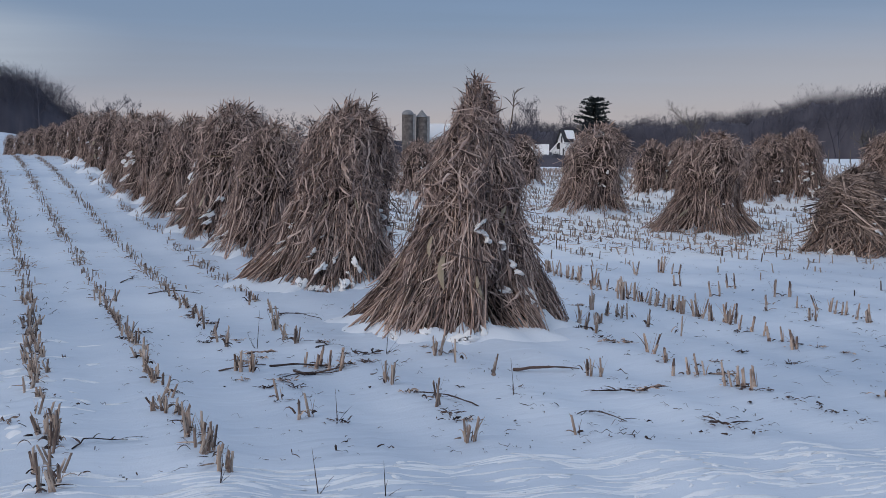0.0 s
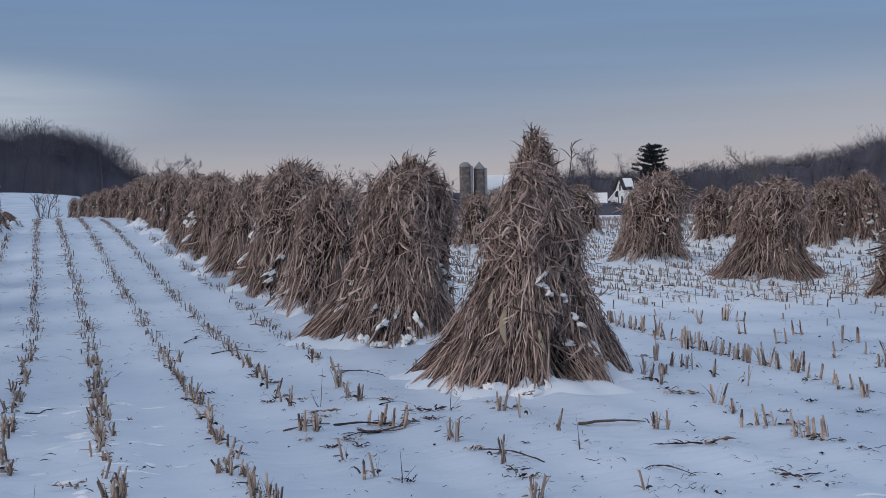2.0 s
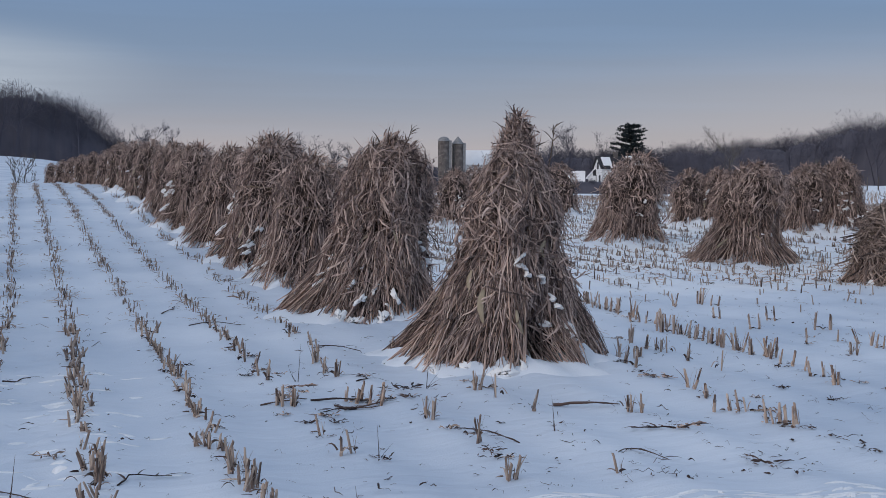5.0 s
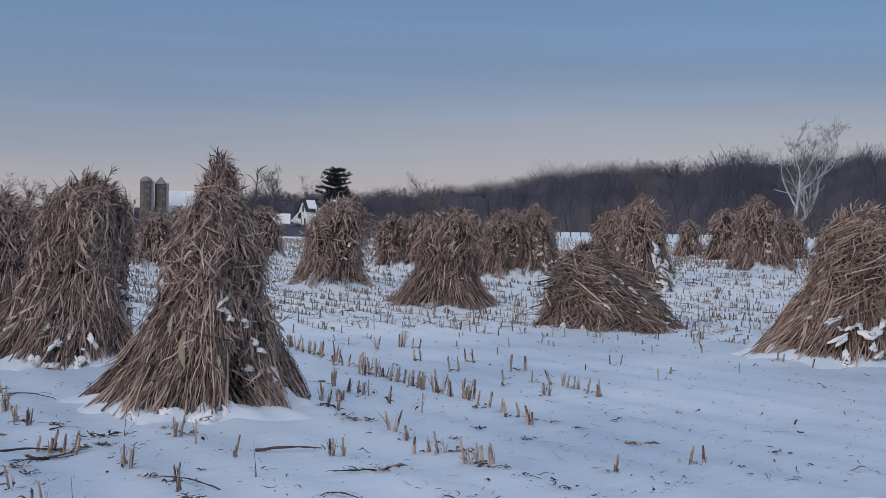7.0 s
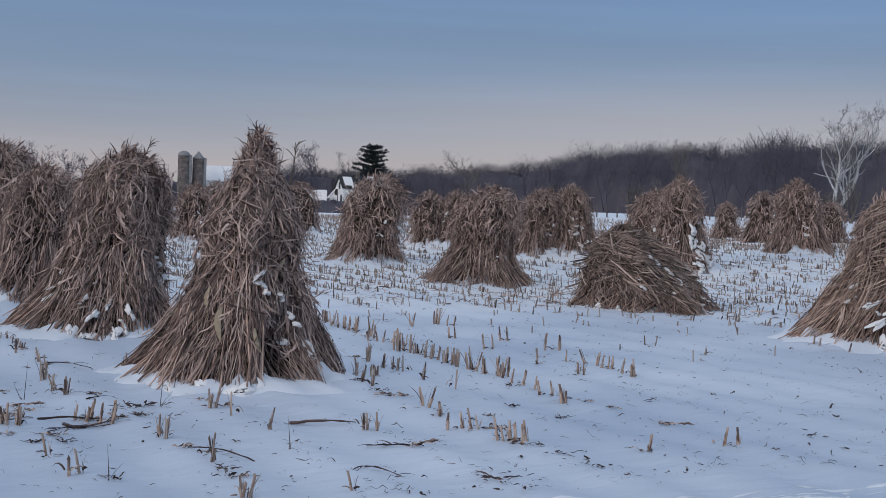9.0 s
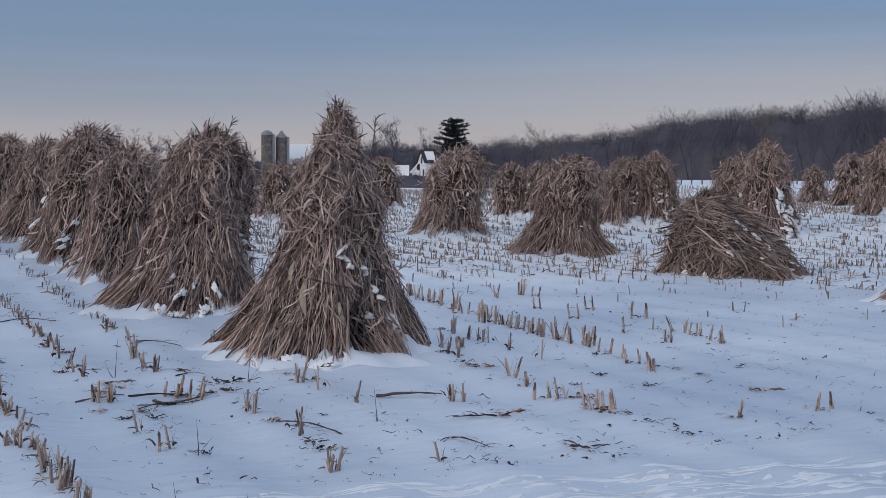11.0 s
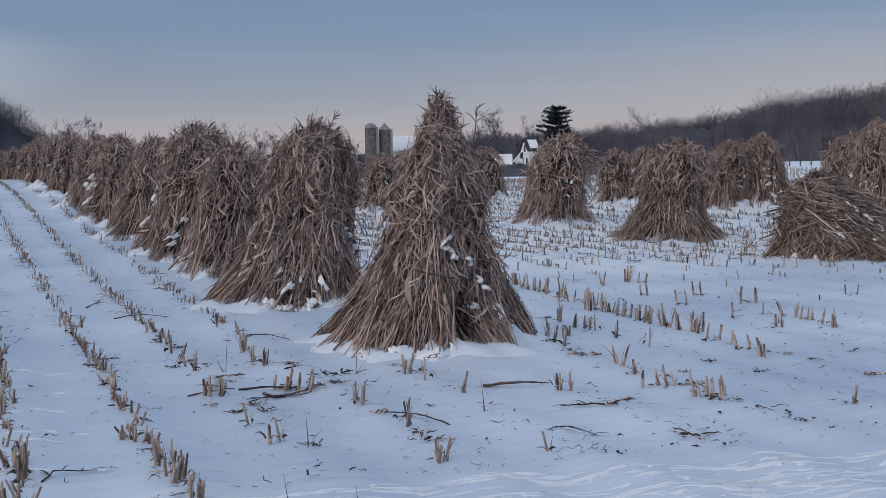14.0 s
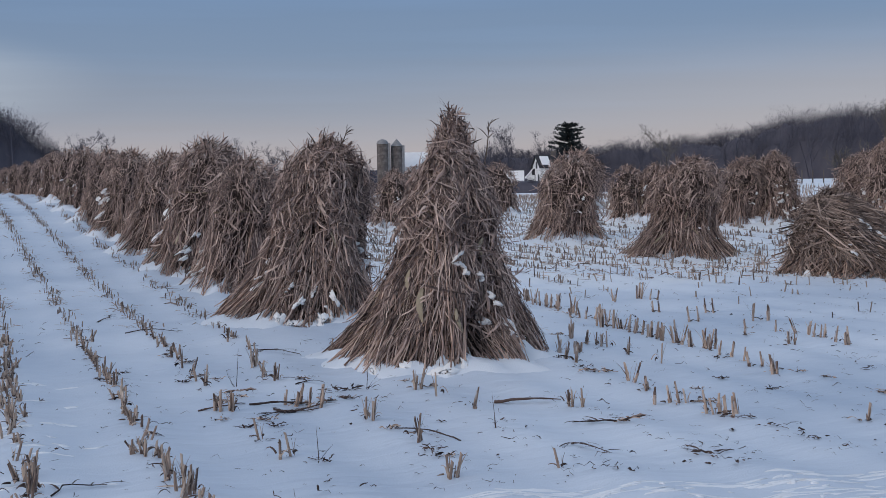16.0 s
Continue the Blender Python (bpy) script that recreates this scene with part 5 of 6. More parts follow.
# ---- bare trees ----
def grow(r, height, trunk_r, spread=0.55, levels=4, forks=(3, 5), up=0.25, first=0.28, start=(0, 0, 0), heading=(0, 0, 1)):
    """Limbs of a bare tree, as centre lines and radii, from trunk to twig."""
    lines = []

    def limb(p, d, length, rad, level):
        K = 5
        C, R = [p], [rad]
        for k in range(1, K):
            d = unit(d + r.normal(0, 0.13 + 0.05 * level, 3) + np.array([0, 0, up * 0.25]))
            p = p + d * length / (K - 1)
            C.append(p), R.append(rad * (1 - 0.62 * k / (K - 1)))
        lines.append((np.array(C), np.array(R), level))
        if level == levels:
            return
        for i in range(int(r.integers(*forks)) + (3 if level == 0 else 1)):
            k = r.uniform(first if level == 0 else 0.2, 1.0) * (K - 1)
            j = int(min(k, K - 2))
            q = C[j] + (C[j + 1] - C[j]) * (k - j)
            axis = r.normal(0, 1, 3)
            side = unit(np.cross(d, axis))
            nd = unit(d * (1 - spread) + side * spread * r.uniform(0.7, 1.3) + np.array([0, 0, up]))
            limb(q, nd, length * r.uniform(0.42, 0.68), R[j] * r.uniform(0.42, 0.62), level + 1)

    limb(np.array(start, float), unit(np.array(heading, float)), height * 0.62, trunk_r, 0)
    return lines


def tree_meshes(lines, mat, root, thin, stout=1.6, twig_mat=None, twig=1.0):
    """Trunk as one mesh; limbs and twigs as the crown."""
    r = np.random.default_rng(1)
    g1, g2, g3 = Geo(), Geo(), Geo()
    for C, R, level in lines:
        if level < 3:
            tubes(g1 if level == 0 else g2, C[None], np.maximum(R, thin * (stout if level < 2 else stout / 1.6))[None], 7 if level == 0 else 3)
        else:
            side = unit(np.cross(C[-1] - C[0], r.normal(0, 1, 3))) * thin * (0.7 if level == 3 else 0.5) * twig
            (g3 if twig_mat else g2).add([C[0] - side, C[0] + side, C[2] + side * 0.6, C[2] - side * 0.6, C[-1]], [(0, 1, 2, 3), (3, 2, 4)])
    part("trunk", g1, mat, root)
    part("crown", g2, mat, root)
    if twig_mat:
        part("twig_spray", g3, twig_mat, root, "fine grey twigs")


def bare_tree(x, y, height, seed, mat, label, levels=4, spread=0.55, stems=1, thin=0.03, first=0.28, wide=0.9, stout=1.6, twig_mat=None, forks=(3, 5), up=0.25, twig=1.0):
    r = np.random.default_rng(seed)
    root = new("bare_tree")
    lines = []
    for k in range(stems):
        a = r.uniform(0, 6.28) if stems > 2 else (0.4 + math.pi * k)
        tilt = 0.0 if stems == 1 else 0.22
        lines += grow(r, height * (1 if k == 0 else r.uniform(0.9, 1.0)), height * 0.02, spread, levels, heading=(math.cos(a) * tilt, math.sin(a) * tilt, 1), start=(0.02 * height * math.cos(a) * (stems > 1), 0.02 * height * math.sin(a) * (stems > 1), -0.1), first=first, forks=forks, up=up)
    fitz = height / max(C[:, 2].max() for C, _, _ in lines)
    lines = [(C * np.array([wide, wide, fitz]), R, level) for C, R, level in lines]
    tree_meshes(lines, mat, root, thin, stout, twig_mat, twig)
    root.matrix_basis = pose(x, y, float(land(x, y)))
    tagged(root, label, "tree", "bare trees behind the field")
    return root


def polar(az, d):
    return d * math.sin(radians(az)), d * math.cos(radians(az))


def woodland(name, label, spots, seed, thin, mat=None, fine=1.0):
    """Far leafless woods in one mesh: spots are rows of azimuth, distance, height and row (the first row keeps its finest twigs)."""
    r = np.random.default_rng(seed)
    kinds = []
    for k in range(8):
        lines = grow(r, 1.0, 0.015, 0.46 + 0.05 * (k % 4), 2, (3, 6), 0.16, 0.34)
        top = max(C[:, 2].max() for C, _, _ in lines)
        wide = max(np.abs(C[:, :2]).max() for C, _, _ in lines)
        fitm = np.array([0.34 / wide, 0.34 / wide, 1 / top])
        kinds.append([(np.array([C for C, _, l in lines if l in ls]) * fitm, np.array([R for _, R, l in lines if l in ls])) for ls in ((0, 1), (2,))])
    g = Geo()
    for az, d, h, row in spots:
        x, y = polar(az, d)
        a = r.uniform(0, 6.28)
        rot = np.array([[math.cos(a), -math.sin(a), 0], [math.sin(a), math.cos(a), 0], [0, 0, 1]]).T * h
        o = np.array([x, y, float(land(x, y))])
        big, mid = kinds[int(r.integers(len(kinds)))]
        squash = np.array([1, 1, 0.90])
        tubes(g, (big[0] @ rot)[:, ::2] * squash + o, np.maximum(big[1][:, ::2] * h * 0.8, thin), 3)
        tubes(g, (mid[0] @ rot)[:, ::4] * squash + o, np.maximum(mid[1][:, ::4] * h * 0.8, thin * 1.1), 3)
        # fine twigs that fill a rounded crown
        n = int((1300 if row == 0 else 900) * fine)
        v = unit(r.normal(0, 1, (n, 3)))
        q = r.uniform(0, 1, n) ** 0.45
        lump = 1 + 0.08 * np.sin(3 * np.arctan2(v[:, 1], v[:, 0]) + a) + 0.06 * np.sin(5 * v[:, 2] + 2 * a)
        P = o + v * (q * lump)[:, None] * np.array([0.25, 0.25, 0.27]) * h + np.array([0, 0, 0.63 * h])
        way = unit(v * 0.6 + np.array([0, 0, 0.45]) + r.normal(0, 0.6, (n, 3)))
        L = r.uniform(0.025, 0.050, n)[:, None] * h
        side = unit(np.cross(way, r.normal(0, 1, (n, 3)))) * thin * r.uniform(0.35, 0.75, n)[:, None] * (1 if row == 0 else 1.4)
        g.add(np.stack([P - side, P + side, P + way * L], 1).reshape(-1, 3), np.arange(n * 3).reshape(-1, 3))
    tagged(new(name, g.mesh(name, mat or M_WOODS_HAZY)), label, "woods", kind="stuff")


def thicket(name, label, along, dist, tall, seed, depth=10):
    """The body of far woods: close-set crowns merging into one ragged mass, standing just behind the first trees."""
    r = np.random.default_rng(seed)
    n = int((along[-1] - along[0]) * 30)
    az = np.linspace(along[0], along[-1], n)
    bumps = np.zeros(n)
    for k in range(int((along[-1] - along[0]) * 2.2)):
        c, w, a = r.uniform(along[0], along[-1]), r.uniform(0.30, 0.85), r.uniform(0.05, 0.24)
        bumps = np.maximum(bumps, a * np.sqrt(np.maximum(0, 1 - ((az - c) / w) ** 2)))
    top = np.interp(az, along, tall) * (0.80 + 0.62 * bumps) * (1 + 0.03 * np.convolve(r.normal(0, 1, n), np.ones(5) / 5, 'same'))
    rows = []
    for dd, hh in ((0, 0), (0.3, 0.35), (1.0, 0.7), (2.5, 0.92), (5, 1.0), (depth, 0.95), (depth + 1, 0)):
        D = np.interp(az, along, dist) + dd + 0.25 * np.convolve(r.normal(0, 1, n), np.ones(9) / 9, 'same')
        x, y = D * np.sin(np.radians(az)), D * np.cos(np.radians(az))
        rows.append(np.stack([x, y, land(x, y) - 0.5 + top * hh * (1 + 0.012 * r.normal(0, 1, n))], -1))
    f = [(q * n + j, q * n + j + 1, (q + 1) * n + j + 1, (q + 1) * n + j) for q in range(len(rows) - 1) for j in range(n - 1)]
    g = Geo().add(np.concatenate(rows), f)
    # sprays of bare twigs along the top, and faint stems on the face
    k = n * 16
    i = r.integers(0, n, k)
    q = r.integers(2, 5, k)
    P = np.array(rows)[q, i] + r.normal(0, 0.25, (k, 3)) * np.array([1, 1, 0.6])
    d = unit(np.stack([r.normal(0, 0.9, k), r.normal(0, 0.9, k), 1 + 0 * i], -1))
    L = r.uniform(0.02, 0.065, k)[:, None] * top[i][:, None]
    side = unit(np.cross(d, r.normal(0, 1, (k, 3)))) * r.uniform(0.014, 0.036, k)[:, None]
    g.add(np.stack([P - side, P + side, P + d * L], 1).reshape(-1, 3), np.arange(3 * k).reshape(-1, 3))
    tagged(new(name, g.mesh(name, M_THICKET_HAZY, True)), label, "woods", kind="stuff")


def distance():
    r = np.random.default_rng(91)
    groups = 1 + 0.045 * np.interp(np.arange(-20, 70, 0.05), np.arange(-20, 70, 0.55), r.normal(0, 1, 164))    # crowns stand in groups

    def clump(az):
        return groups[int((az + 20) / 0.05)]

    # belt of woods behind the far side of the field
    spots = []
    for az in np.arange(18.5, 59, 0.19):
        rise = np.interp(az, [18.5, 22, 27, 31.5, 32.8, 35, 39, 44, 46, 48, 51, 62], [10.8, 11.6, 11.6, 11.5, 14.0, 14.7, 14.9, 15.6, 16.8, 15.2, 14.2, 14.5])
        d = np.interp(az, [18, 30, 40, 62], [330, 270, 225, 215])
        for k in range(2):
            spots.append((az + r.normal(0, 0.12), d + 19 + 7 * k + r.uniform(-3, 4) - (24 if r.uniform() < 0.12 else 0), rise * clump(az) * r.uniform(0.94, 1.03) * (1.04 if k else 1), k))
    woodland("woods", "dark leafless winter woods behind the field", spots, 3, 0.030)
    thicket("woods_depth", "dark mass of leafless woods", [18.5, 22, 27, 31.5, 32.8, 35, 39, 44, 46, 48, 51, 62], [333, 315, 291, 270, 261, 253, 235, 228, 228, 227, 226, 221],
            [9.0, 9.8, 10.0, 9.9, 12.0, 12.7, 12.9, 13.8, 15.3, 13.6, 12.4, 12.7], 4)
    # wood on the rise past the end of the lane
    spots = []
    for az in np.arange(-16, 3.6, 0.26):
        rise = np.interp(az, [-22, -8, -4, 0, 1.6, 3.0, 3.6], [13.6, 14.2, 16.0, 15.4, 14.0, 9.2, 5.0])
        for k in range(2):
            spots.append((az + r.normal(0, 0.12), 278 + 8 * k + r.uniform(-3, 4) - (14 if r.uniform() < 0.15 else 0), rise * clump(az) * r.uniform(0.92, 1.05), k))
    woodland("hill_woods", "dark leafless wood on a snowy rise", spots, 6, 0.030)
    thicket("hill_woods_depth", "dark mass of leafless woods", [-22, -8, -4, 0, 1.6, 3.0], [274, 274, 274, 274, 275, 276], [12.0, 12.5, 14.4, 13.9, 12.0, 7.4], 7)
    # low line of trees across the middle
    spots = [(az + r.normal(0, 0.2), 520 + r.uniform(-30, 30), r.uniform(4, 9), 1) for az in np.arange(3, 22, 0.3)]
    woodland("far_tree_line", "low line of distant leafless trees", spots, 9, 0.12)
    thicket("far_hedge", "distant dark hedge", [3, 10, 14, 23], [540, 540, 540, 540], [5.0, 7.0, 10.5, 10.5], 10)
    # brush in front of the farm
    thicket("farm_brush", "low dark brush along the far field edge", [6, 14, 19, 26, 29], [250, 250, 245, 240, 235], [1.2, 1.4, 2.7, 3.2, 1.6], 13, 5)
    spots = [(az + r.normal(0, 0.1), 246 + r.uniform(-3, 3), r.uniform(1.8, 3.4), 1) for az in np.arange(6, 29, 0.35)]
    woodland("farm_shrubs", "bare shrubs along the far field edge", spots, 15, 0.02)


distance()

LONE = "bare tree standing up on the horizon"
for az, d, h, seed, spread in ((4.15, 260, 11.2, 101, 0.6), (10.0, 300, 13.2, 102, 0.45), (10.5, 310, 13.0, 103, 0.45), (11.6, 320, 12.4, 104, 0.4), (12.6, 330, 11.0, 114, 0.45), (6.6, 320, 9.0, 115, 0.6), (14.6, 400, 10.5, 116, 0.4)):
    bare_tree(*polar(az, d), h, seed, M_WOODS_HAZY, LONE, 5, spread, thin=0.034)
bare_tree(*polar(21.6, 290), 15.2, 105, M_WOODS_HAZY, "large spreading bare tree beside the farmhouse", 5, 0.48, thin=0.034)
bare_tree(*polar(20.7, 300), 12.5, 117, M_WOODS_HAZY, "bare tree beside the farmhouse", 5, 0.48, thin=0.034)
bare_tree(*polar(22.7, 300), 13.6, 106, M_WOODS_HAZY, "bare tree beside the farmhouse", 5, 0.48, thin=0.034)
bare_tree(*polar(42.95, 178), 16.2, 107, M_WHITEBARK, "tall pale-barked bare tree at the field edge", 5, 0.36, stems=2, thin=0.034, first=0.30, wide=1.0, stout=2.0, twig_mat=M_TWIG, forks=(3, 5), up=0.30, twig=0.8)
bare_tree(*polar(48.1, 190), 13.2, 108, M_BARK, "grey bare tree at the field edge", 4, 0.38, stems=3, thin=0.022)
bare_tree(*polar(36.9, 200), 11.5, 109, M_BARK, "slim bare tree at the edge of the woods", 5, 0.32, thin=0.022)
bare_tree(*polar(28.0, 262), 12.3, 110, M_BARK, "slim bare tree at the edge of the woods", 5, 0.38, thin=0.024)
bare_tree(*polar(52.5, 190), 13.5, 111, M_WHITEBARK, "pale bare tree at the field edge", 4, 0.42, thin=0.022)


def pine(x, y, height):
    r = np.random.default_rng(12)
    root = new("pine_tree")
    part("trunk", tubes(Geo(), np.array([[(0, 0, -0.2), (0.05, 0, height * 0.5), (0, 0, height * 0.97)]]), np.array([[0.3, 0.2, 0.04]]), 8), M_BARK, root)
    g = Geo()
    for k in range(150):
        u = 0.46 + 0.54 * ((int(r.integers(8)) + r.uniform(0, 0.55)) / 8)
        z = height * u
        reach = np.interp(u, [0.46, 0.60, 0.74, 0.86, 0.95, 1.0], [4.8, 4.4, 4.0, 3.1, 2.2, 0.9]) * r.uniform(0.30, 1.08)
        a = r.uniform(0, 6.28)
        s = np.linspace(0, 1, 9)
        C = np.stack([np.cos(a) * reach * s, np.sin(a) * reach * s, z + 0.30 * reach * s**1.5 - 0.12 * reach * s - 0.2], -1)
        n = 44
        q = r.integers(1, 9, n)
        P = C[q] + r.normal(0, 0.13, (n, 3)) * np.array([1, 1, 0.7])
        d = unit(r.normal(0, 1, (n, 3)) + np.array([np.cos(a), np.sin(a), 0.6]))
        L = r.uniform(0.25, 0.6, n)[:, None]
        CC = np.stack([P, P + d * L * 0.5, P + d * L], 1)
        S = unit(np.cross(np.repeat(d[:, None], 3, 1), r.normal(0, 1, (n, 1, 3))))
        g.add(strips(CC, S, np.full((n, 1), 0.12) * np.array([0.6, 1, 0.2]), 0.3).reshape(-1, 3), strip_faces(n, 3))
        tubes(g, C[None, ::4], np.array([[0.06, 0.04, 0.02]]), 3)
    part("crown", g, M_PINE, root)
    root.matrix_basis = pose(x, y, float(land(x, y)))
    tagged(root, "dark green pine tree behind the farmhouse", "pine tree")


pine(*polar(24.03, 300), 15.2)


def silo(x, y, height, radius, dome):
    root = new("silo")
    g = Geo().lathe([(-2, radius), (height, radius)], 28)
    part("wall", g, M_STAVE, root, "grey concrete staves", True)
    for k in range(int(height / 1.0)):
        part("hoop", Geo().lathe([(k + 0.4, radius), (k + 0.42, radius + 0.035), (k + 0.48, radius + 0.035), (k + 0.5, radius)], 28), M_STAVE, root)
    if dome:
        prof = [(height, radius + 0.1)] + [(height + radius * 0.85 * math.sin(a), (radius + 0.1) * math.cos(a)) for a in np.linspace(0.1, 1.5, 7)]
    else:
        prof = [(height, radius + 0.12), (height + 0.15, radius + 0.1), (height + radius * 1.25, 0.15), (height + radius * 1.3, 0.05)]
    part("roof", Geo().lathe(prof, 28), M_METAL, root, "pale metal roof", dome)
    part("chute", Geo().box((-0.45, -radius - 0.7, -2), (0.45, -radius + 0.1, height + 0.3)), M_METAL, root)
    root.matrix_basis = pose(x, y, float(land(x, y)), 0, 0, 62)
    tagged(root, "grey concrete silo with a %s metal roof" % ("domed" if dome else "conical"), "silo", "farm silos")


silo(*polar(16.27, 450), 17.1 - float(land(*polar(16.27, 450))), 1.88, True)
silo(*polar(16.86, 452), 16.4 - float(land(*polar(16.86, 452))), 1.88, False)


def gable(name, label, x, y, turn, w, l, eave, ridge, wall_mat, windows=()):
    """A gabled building: walls, snowy roof with overhang, openings on its near gable and side."""
    root = new(name)
    g = Geo()
    v = [(-w / 2, 0, -1), (w / 2, 0, -1), (w / 2, 0, eave), (0, 0, ridge), (-w / 2, 0, eave)]
    v += [(a, l, c) for a, _, c in v]
    g.add(v, [(0, 1, 2, 3, 4), (9, 8, 7, 6, 5), (1, 6, 7, 2), (0, 4, 9, 5)])
    part("wall", g, wall_mat, root)
    for sgn in (-1, 1):
        a = np.array([0, -0.4, ridge + 0.05])
        b = np.array([sgn * (w / 2 + 0.45), -0.4, eave - 0.45 * (ridge - eave) / (w / 2)])
        v = []
        for p in (a, b):
            for yy in (-0.4, l + 0.4):
                for dz in (0, 0.22):
                    v.append((p[0], yy, p[2] + dz))
        part("roof", Geo().add(v, [(0, 2, 6, 4), (1, 5, 7, 3), (0, 1, 3, 2), (4, 6, 7, 5), (0, 4, 5, 1), (2, 3, 7, 6)]), M_SNOWCAP, root, "snow-covered roof")
    for (x0, z0, x1, z1, side) in windows:
        g = Geo().box((x0, -0.05, z0), (x1, 0.04, z1)) if side == 0 else Geo().box((-w / 2 - 0.05, x0, z0), (-w / 2 + 0.04, x1, z1))
        part("window", g, M_DARK, root, "dark window opening")
    root.matrix_basis = pose(x, y, float(land(x, y)), 0, 0, turn)
    tagged(root, label, "house" if "house" in name else "barn" if "barn" in name else "shed")
    return root


gable("barn", "long barn with a snow-covered roof beside the silos", *polar(18.5, 462), 72, 9, 11, 9.0, 13.4, M_PAINT)


def farmhouse(x, y, turn, w, l, eave, ridge):
    """White house seen along its front: dark roof with patches of lying snow, chimney, lower porch with a snowy roof, windows."""
    root = new("farmhouse")
    v = [(-w / 2, 0, -1), (w / 2, 0, -1), (w / 2, 0, eave), (0, 0, ridge), (-w / 2, 0, eave)]
    v += [(a, l, c) for a, _, c in v]
    part("wall", Geo().add(v, [(0, 1, 2, 3, 4), (9, 8, 7, 6, 5), (1, 6, 7, 2), (0, 4, 9, 5)]), M_PAINT, root, "white siding")
    rise = (ridge - eave) / (w / 2)

    def slab(y0, y1, a0, a1, low, high, sgn):
        """A slab on one slope of the roof, from a0 to a1 of the way down it."""
        pts = []
        for a in (a0, a1):
            px = sgn * a * (w / 2 + 0.45)
            for yy in (y0, y1):
                for dz in (low, high):
                    pts.append((px, yy, ridge - rise * abs(px) + dz))
        return Geo().add(pts, [(0, 2, 6, 4), (1, 5, 7, 3), (0, 1, 3, 2), (4, 6, 7, 5), (0, 4, 5, 1), (2, 3, 7, 6)])

    part("roof", slab(-0.4, l + 0.4, 0, 1, 0.03, 0.2, -1), M_DARK, root, "dark shingled slope")
    part("roof", slab(-0.4, l + 0.4, 0, 1, 0.03, 0.2, 1), M_DARK, root, "dark shingled slope")
    for y0, y1, a0, a1 in ((-0.3, 3.4, 0.05, 0.95), (3.4, 4.0, 0.55, 0.98), (6.9, 8.8, 0.15, 0.80), (5.0, 7.4, 0.78, 0.97)):
        part("roof_snow", slab(y0, y1, a0, a1, 0.2, 0.32, -1), M_SNOWCAP, root, "patch of lying snow")
    part("chimney", Geo().box((-0.4, l * 0.55, ridge - 0.6), (0.4, l * 0.55 + 0.8, ridge + 1.0)), M_STAVE, root, "brick chimney")
    pw = -w / 2 - 2.2
    pv = [(pw - 0.2, 2.0, eave - 2.0), (-w / 2, 2.0, eave - 0.9), (-w / 2, 8.6, eave - 0.9), (pw - 0.2, 8.6, eave - 2.0)]
    pv += [(a, b, c + 0.3) for a, b, c in pv]
    part("porch_roof", Geo().add(pv, [(3, 2, 1, 0), (4, 5, 6, 7), (0, 1, 5, 4), (1, 2, 6, 5), (2, 3, 7, 6), (3, 0, 4, 7)]), M_SNOWCAP, root, "snow-covered porch roof")
    for yy in (2.2, 4.2, 6.3, 8.3):
        part("post", Geo().box((pw, yy, -1), (pw + 0.2, yy + 0.2, eave - 1.95)), M_PAINT, root)
    for yy in (1.0, 3.0, 5.2, 7.4):
        part("window", Geo().box((-w / 2 - 0.05, yy, eave - 2.9), (-w / 2 + 0.04, yy + 0.9, eave - 1.5)), M_DARK, root, "dark window pane")
    for xx, z0 in ((-0.5, eave - 0.4), (-1.7, eave - 3.0), (0.8, eave - 3.0)):
        part("window", Geo().box((xx, l - 0.04, z0), (xx + 0.9, l + 0.05, z0 + 1.4)), M_DARK, root, "dark window pane")
    root.matrix_basis = pose(x, y, float(land(x, y)), 0, 0, turn)
    tagged(root, "white farmhouse, dark roof patched with snow, low porch", "house")


farmhouse(*polar(24.45, 285), 86, 5.0, 9.2, 5.3, 7.5)
gable("house_wing", "white gabled wing of the farmhouse under snow", *polar(22.6, 283), -35, 3.0, 4.0, 3.4, 5.0, M_PAINT, [(-0.5, 3.6, 0.5, 4.9, 0), (-1.3, 1.0, -0.4, 2.6, 0)])
gable("shed", "small dark shed with a snowy roof by the farmhouse", *polar(22.1, 290), 67, 3.0, 4.5, 2.6, 4.4, M_DARK)
gable("low_barn", "low barn with a snow-covered roof among the trees", *polar(19.9, 330), 70, 5, 8, 3.2, 5.0, M_DARK)


def red_trailer(x, y):
    root = new("trailer")
    part("body", Geo().box((-4.2, -1.1, 0.22), (4.2, 1.1, 0.72)), M_RED, root, "red painted body")
    part("snow_cover", Geo().box((-4.25, -1.15, 0.72), (4.25, 1.15, 0.80)), M_SNOWCAP, root, "layer of snow")
    for sx in (-2.6, 2.6):
        part("wheel", tubes(Geo(), np.array([[(sx, -1.15, 0.2), (sx, -0.9, 0.2)]]), np.array([[0.22, 0.22]]), 12), M_DARK, root)
    root.matrix_basis = pose(x, y, float(land(x, y)), 0, 0, -52)
    tagged(root, "low red trailer capped with snow at the field edge", "trailer")


red_trailer(*polar(52.3, 130))


def fence():
    root = new("fence")
    for k in range(16):
        x, y = polar(33.0 + 0.42 * k, 128 + 0.6 * k)
        z = float(land(x, y))
        part("post", tubes(Geo(), np.array([[(x, y, z - 0.2), (x, y, z + 1.2)]]), np.array([[0.07, 0.06]]), 6), M_POST, root)
    tagged(root, "row of thin wooden fence posts at the field edge", "fence")


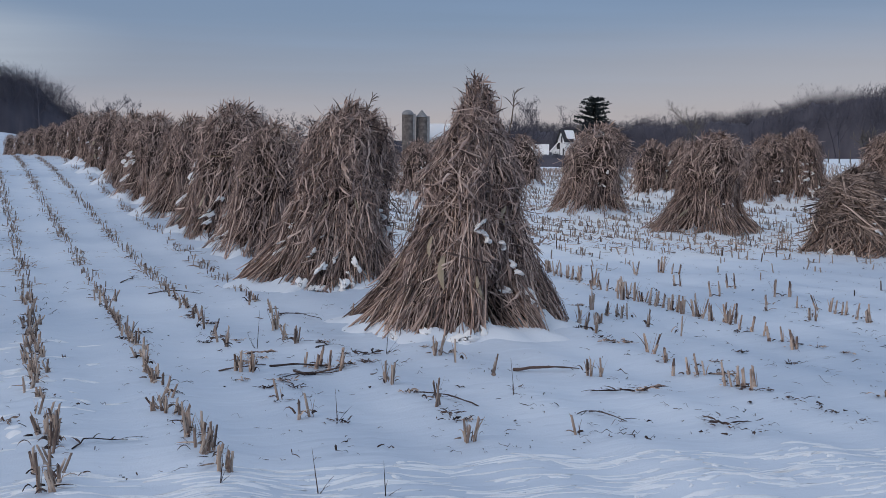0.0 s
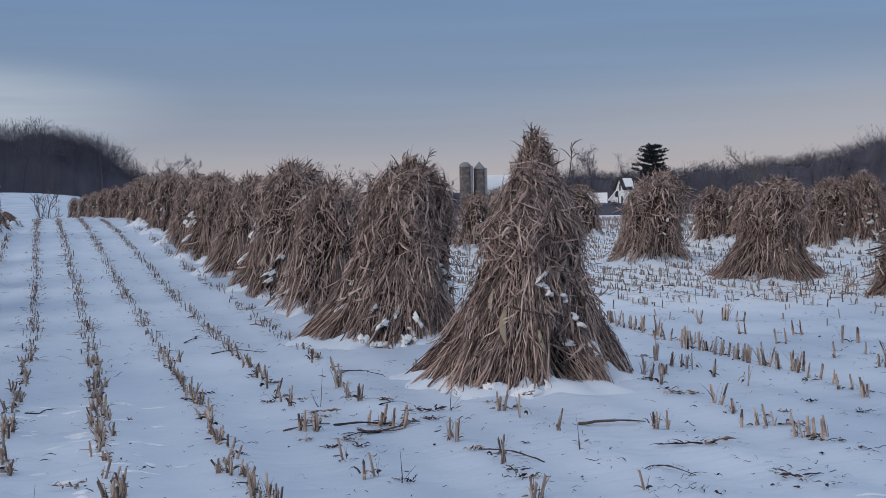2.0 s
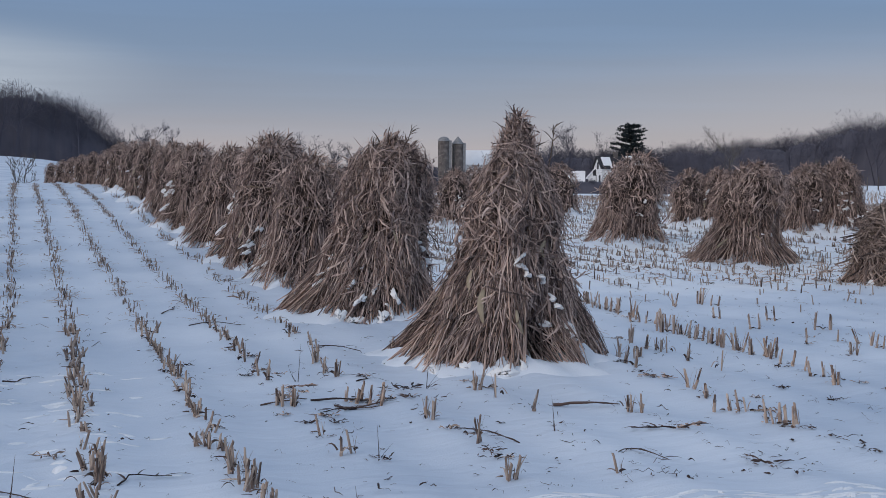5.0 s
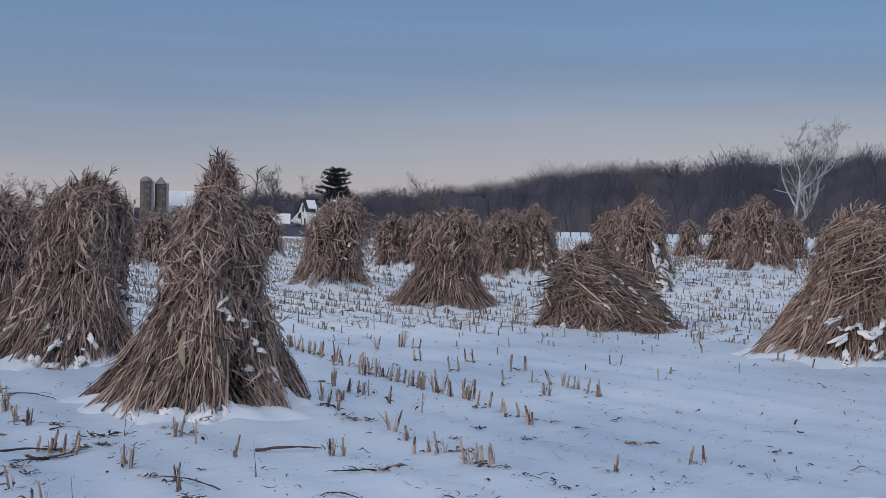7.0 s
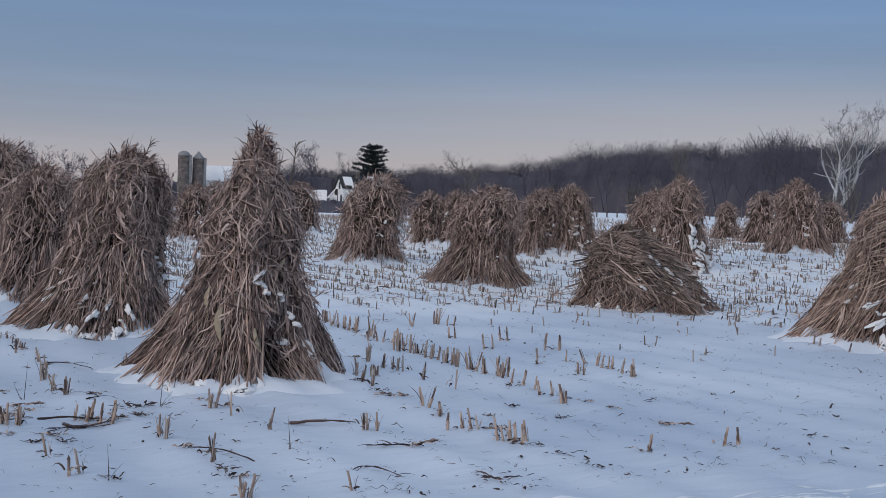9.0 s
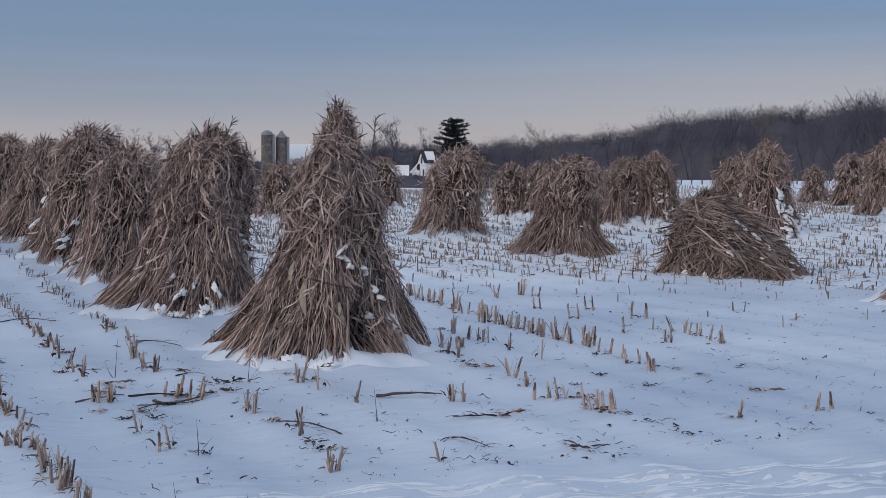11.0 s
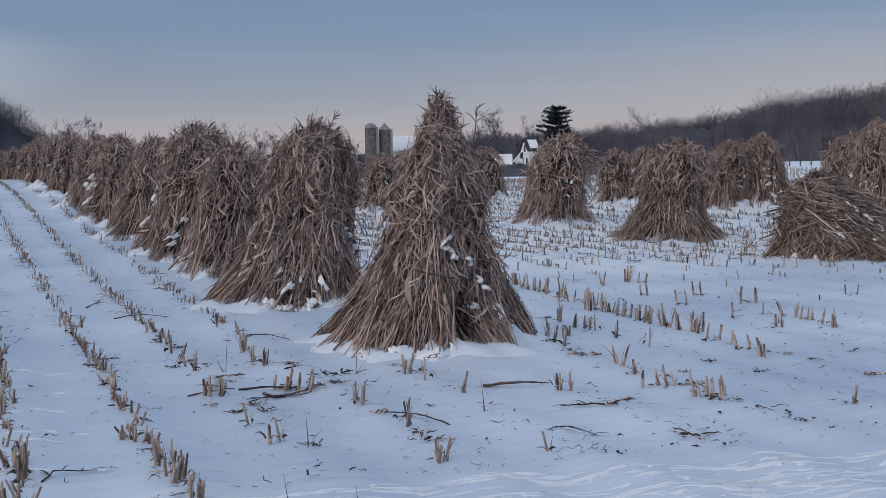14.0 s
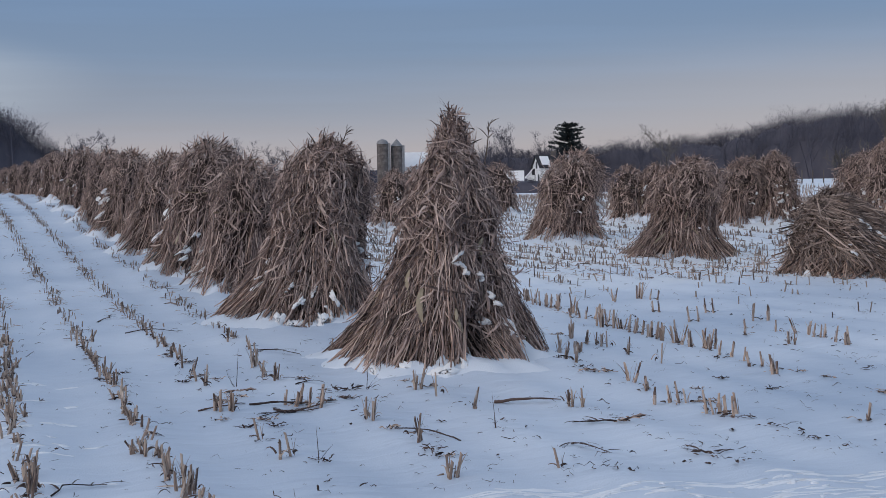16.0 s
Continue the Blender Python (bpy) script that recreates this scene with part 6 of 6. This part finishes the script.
fence()
for k, az in enumerate((31.6, 34.9, 36.3, 42.8, 43.6)):
    bare_tree(*polar(az, 135 + 3 * k), 3.2 + 0.5 * k, 200 + k, M_BARK, "small bare shrub at the field edge", 3, 0.6, stems=3, thin=0.02, first=0.1)
bare_tree(*polar(-0.75, 88), 2.6, 210, M_BARK, "leafless bush at the end of the lane", 3, 0.65, stems=2, thin=0.014, first=0.08)
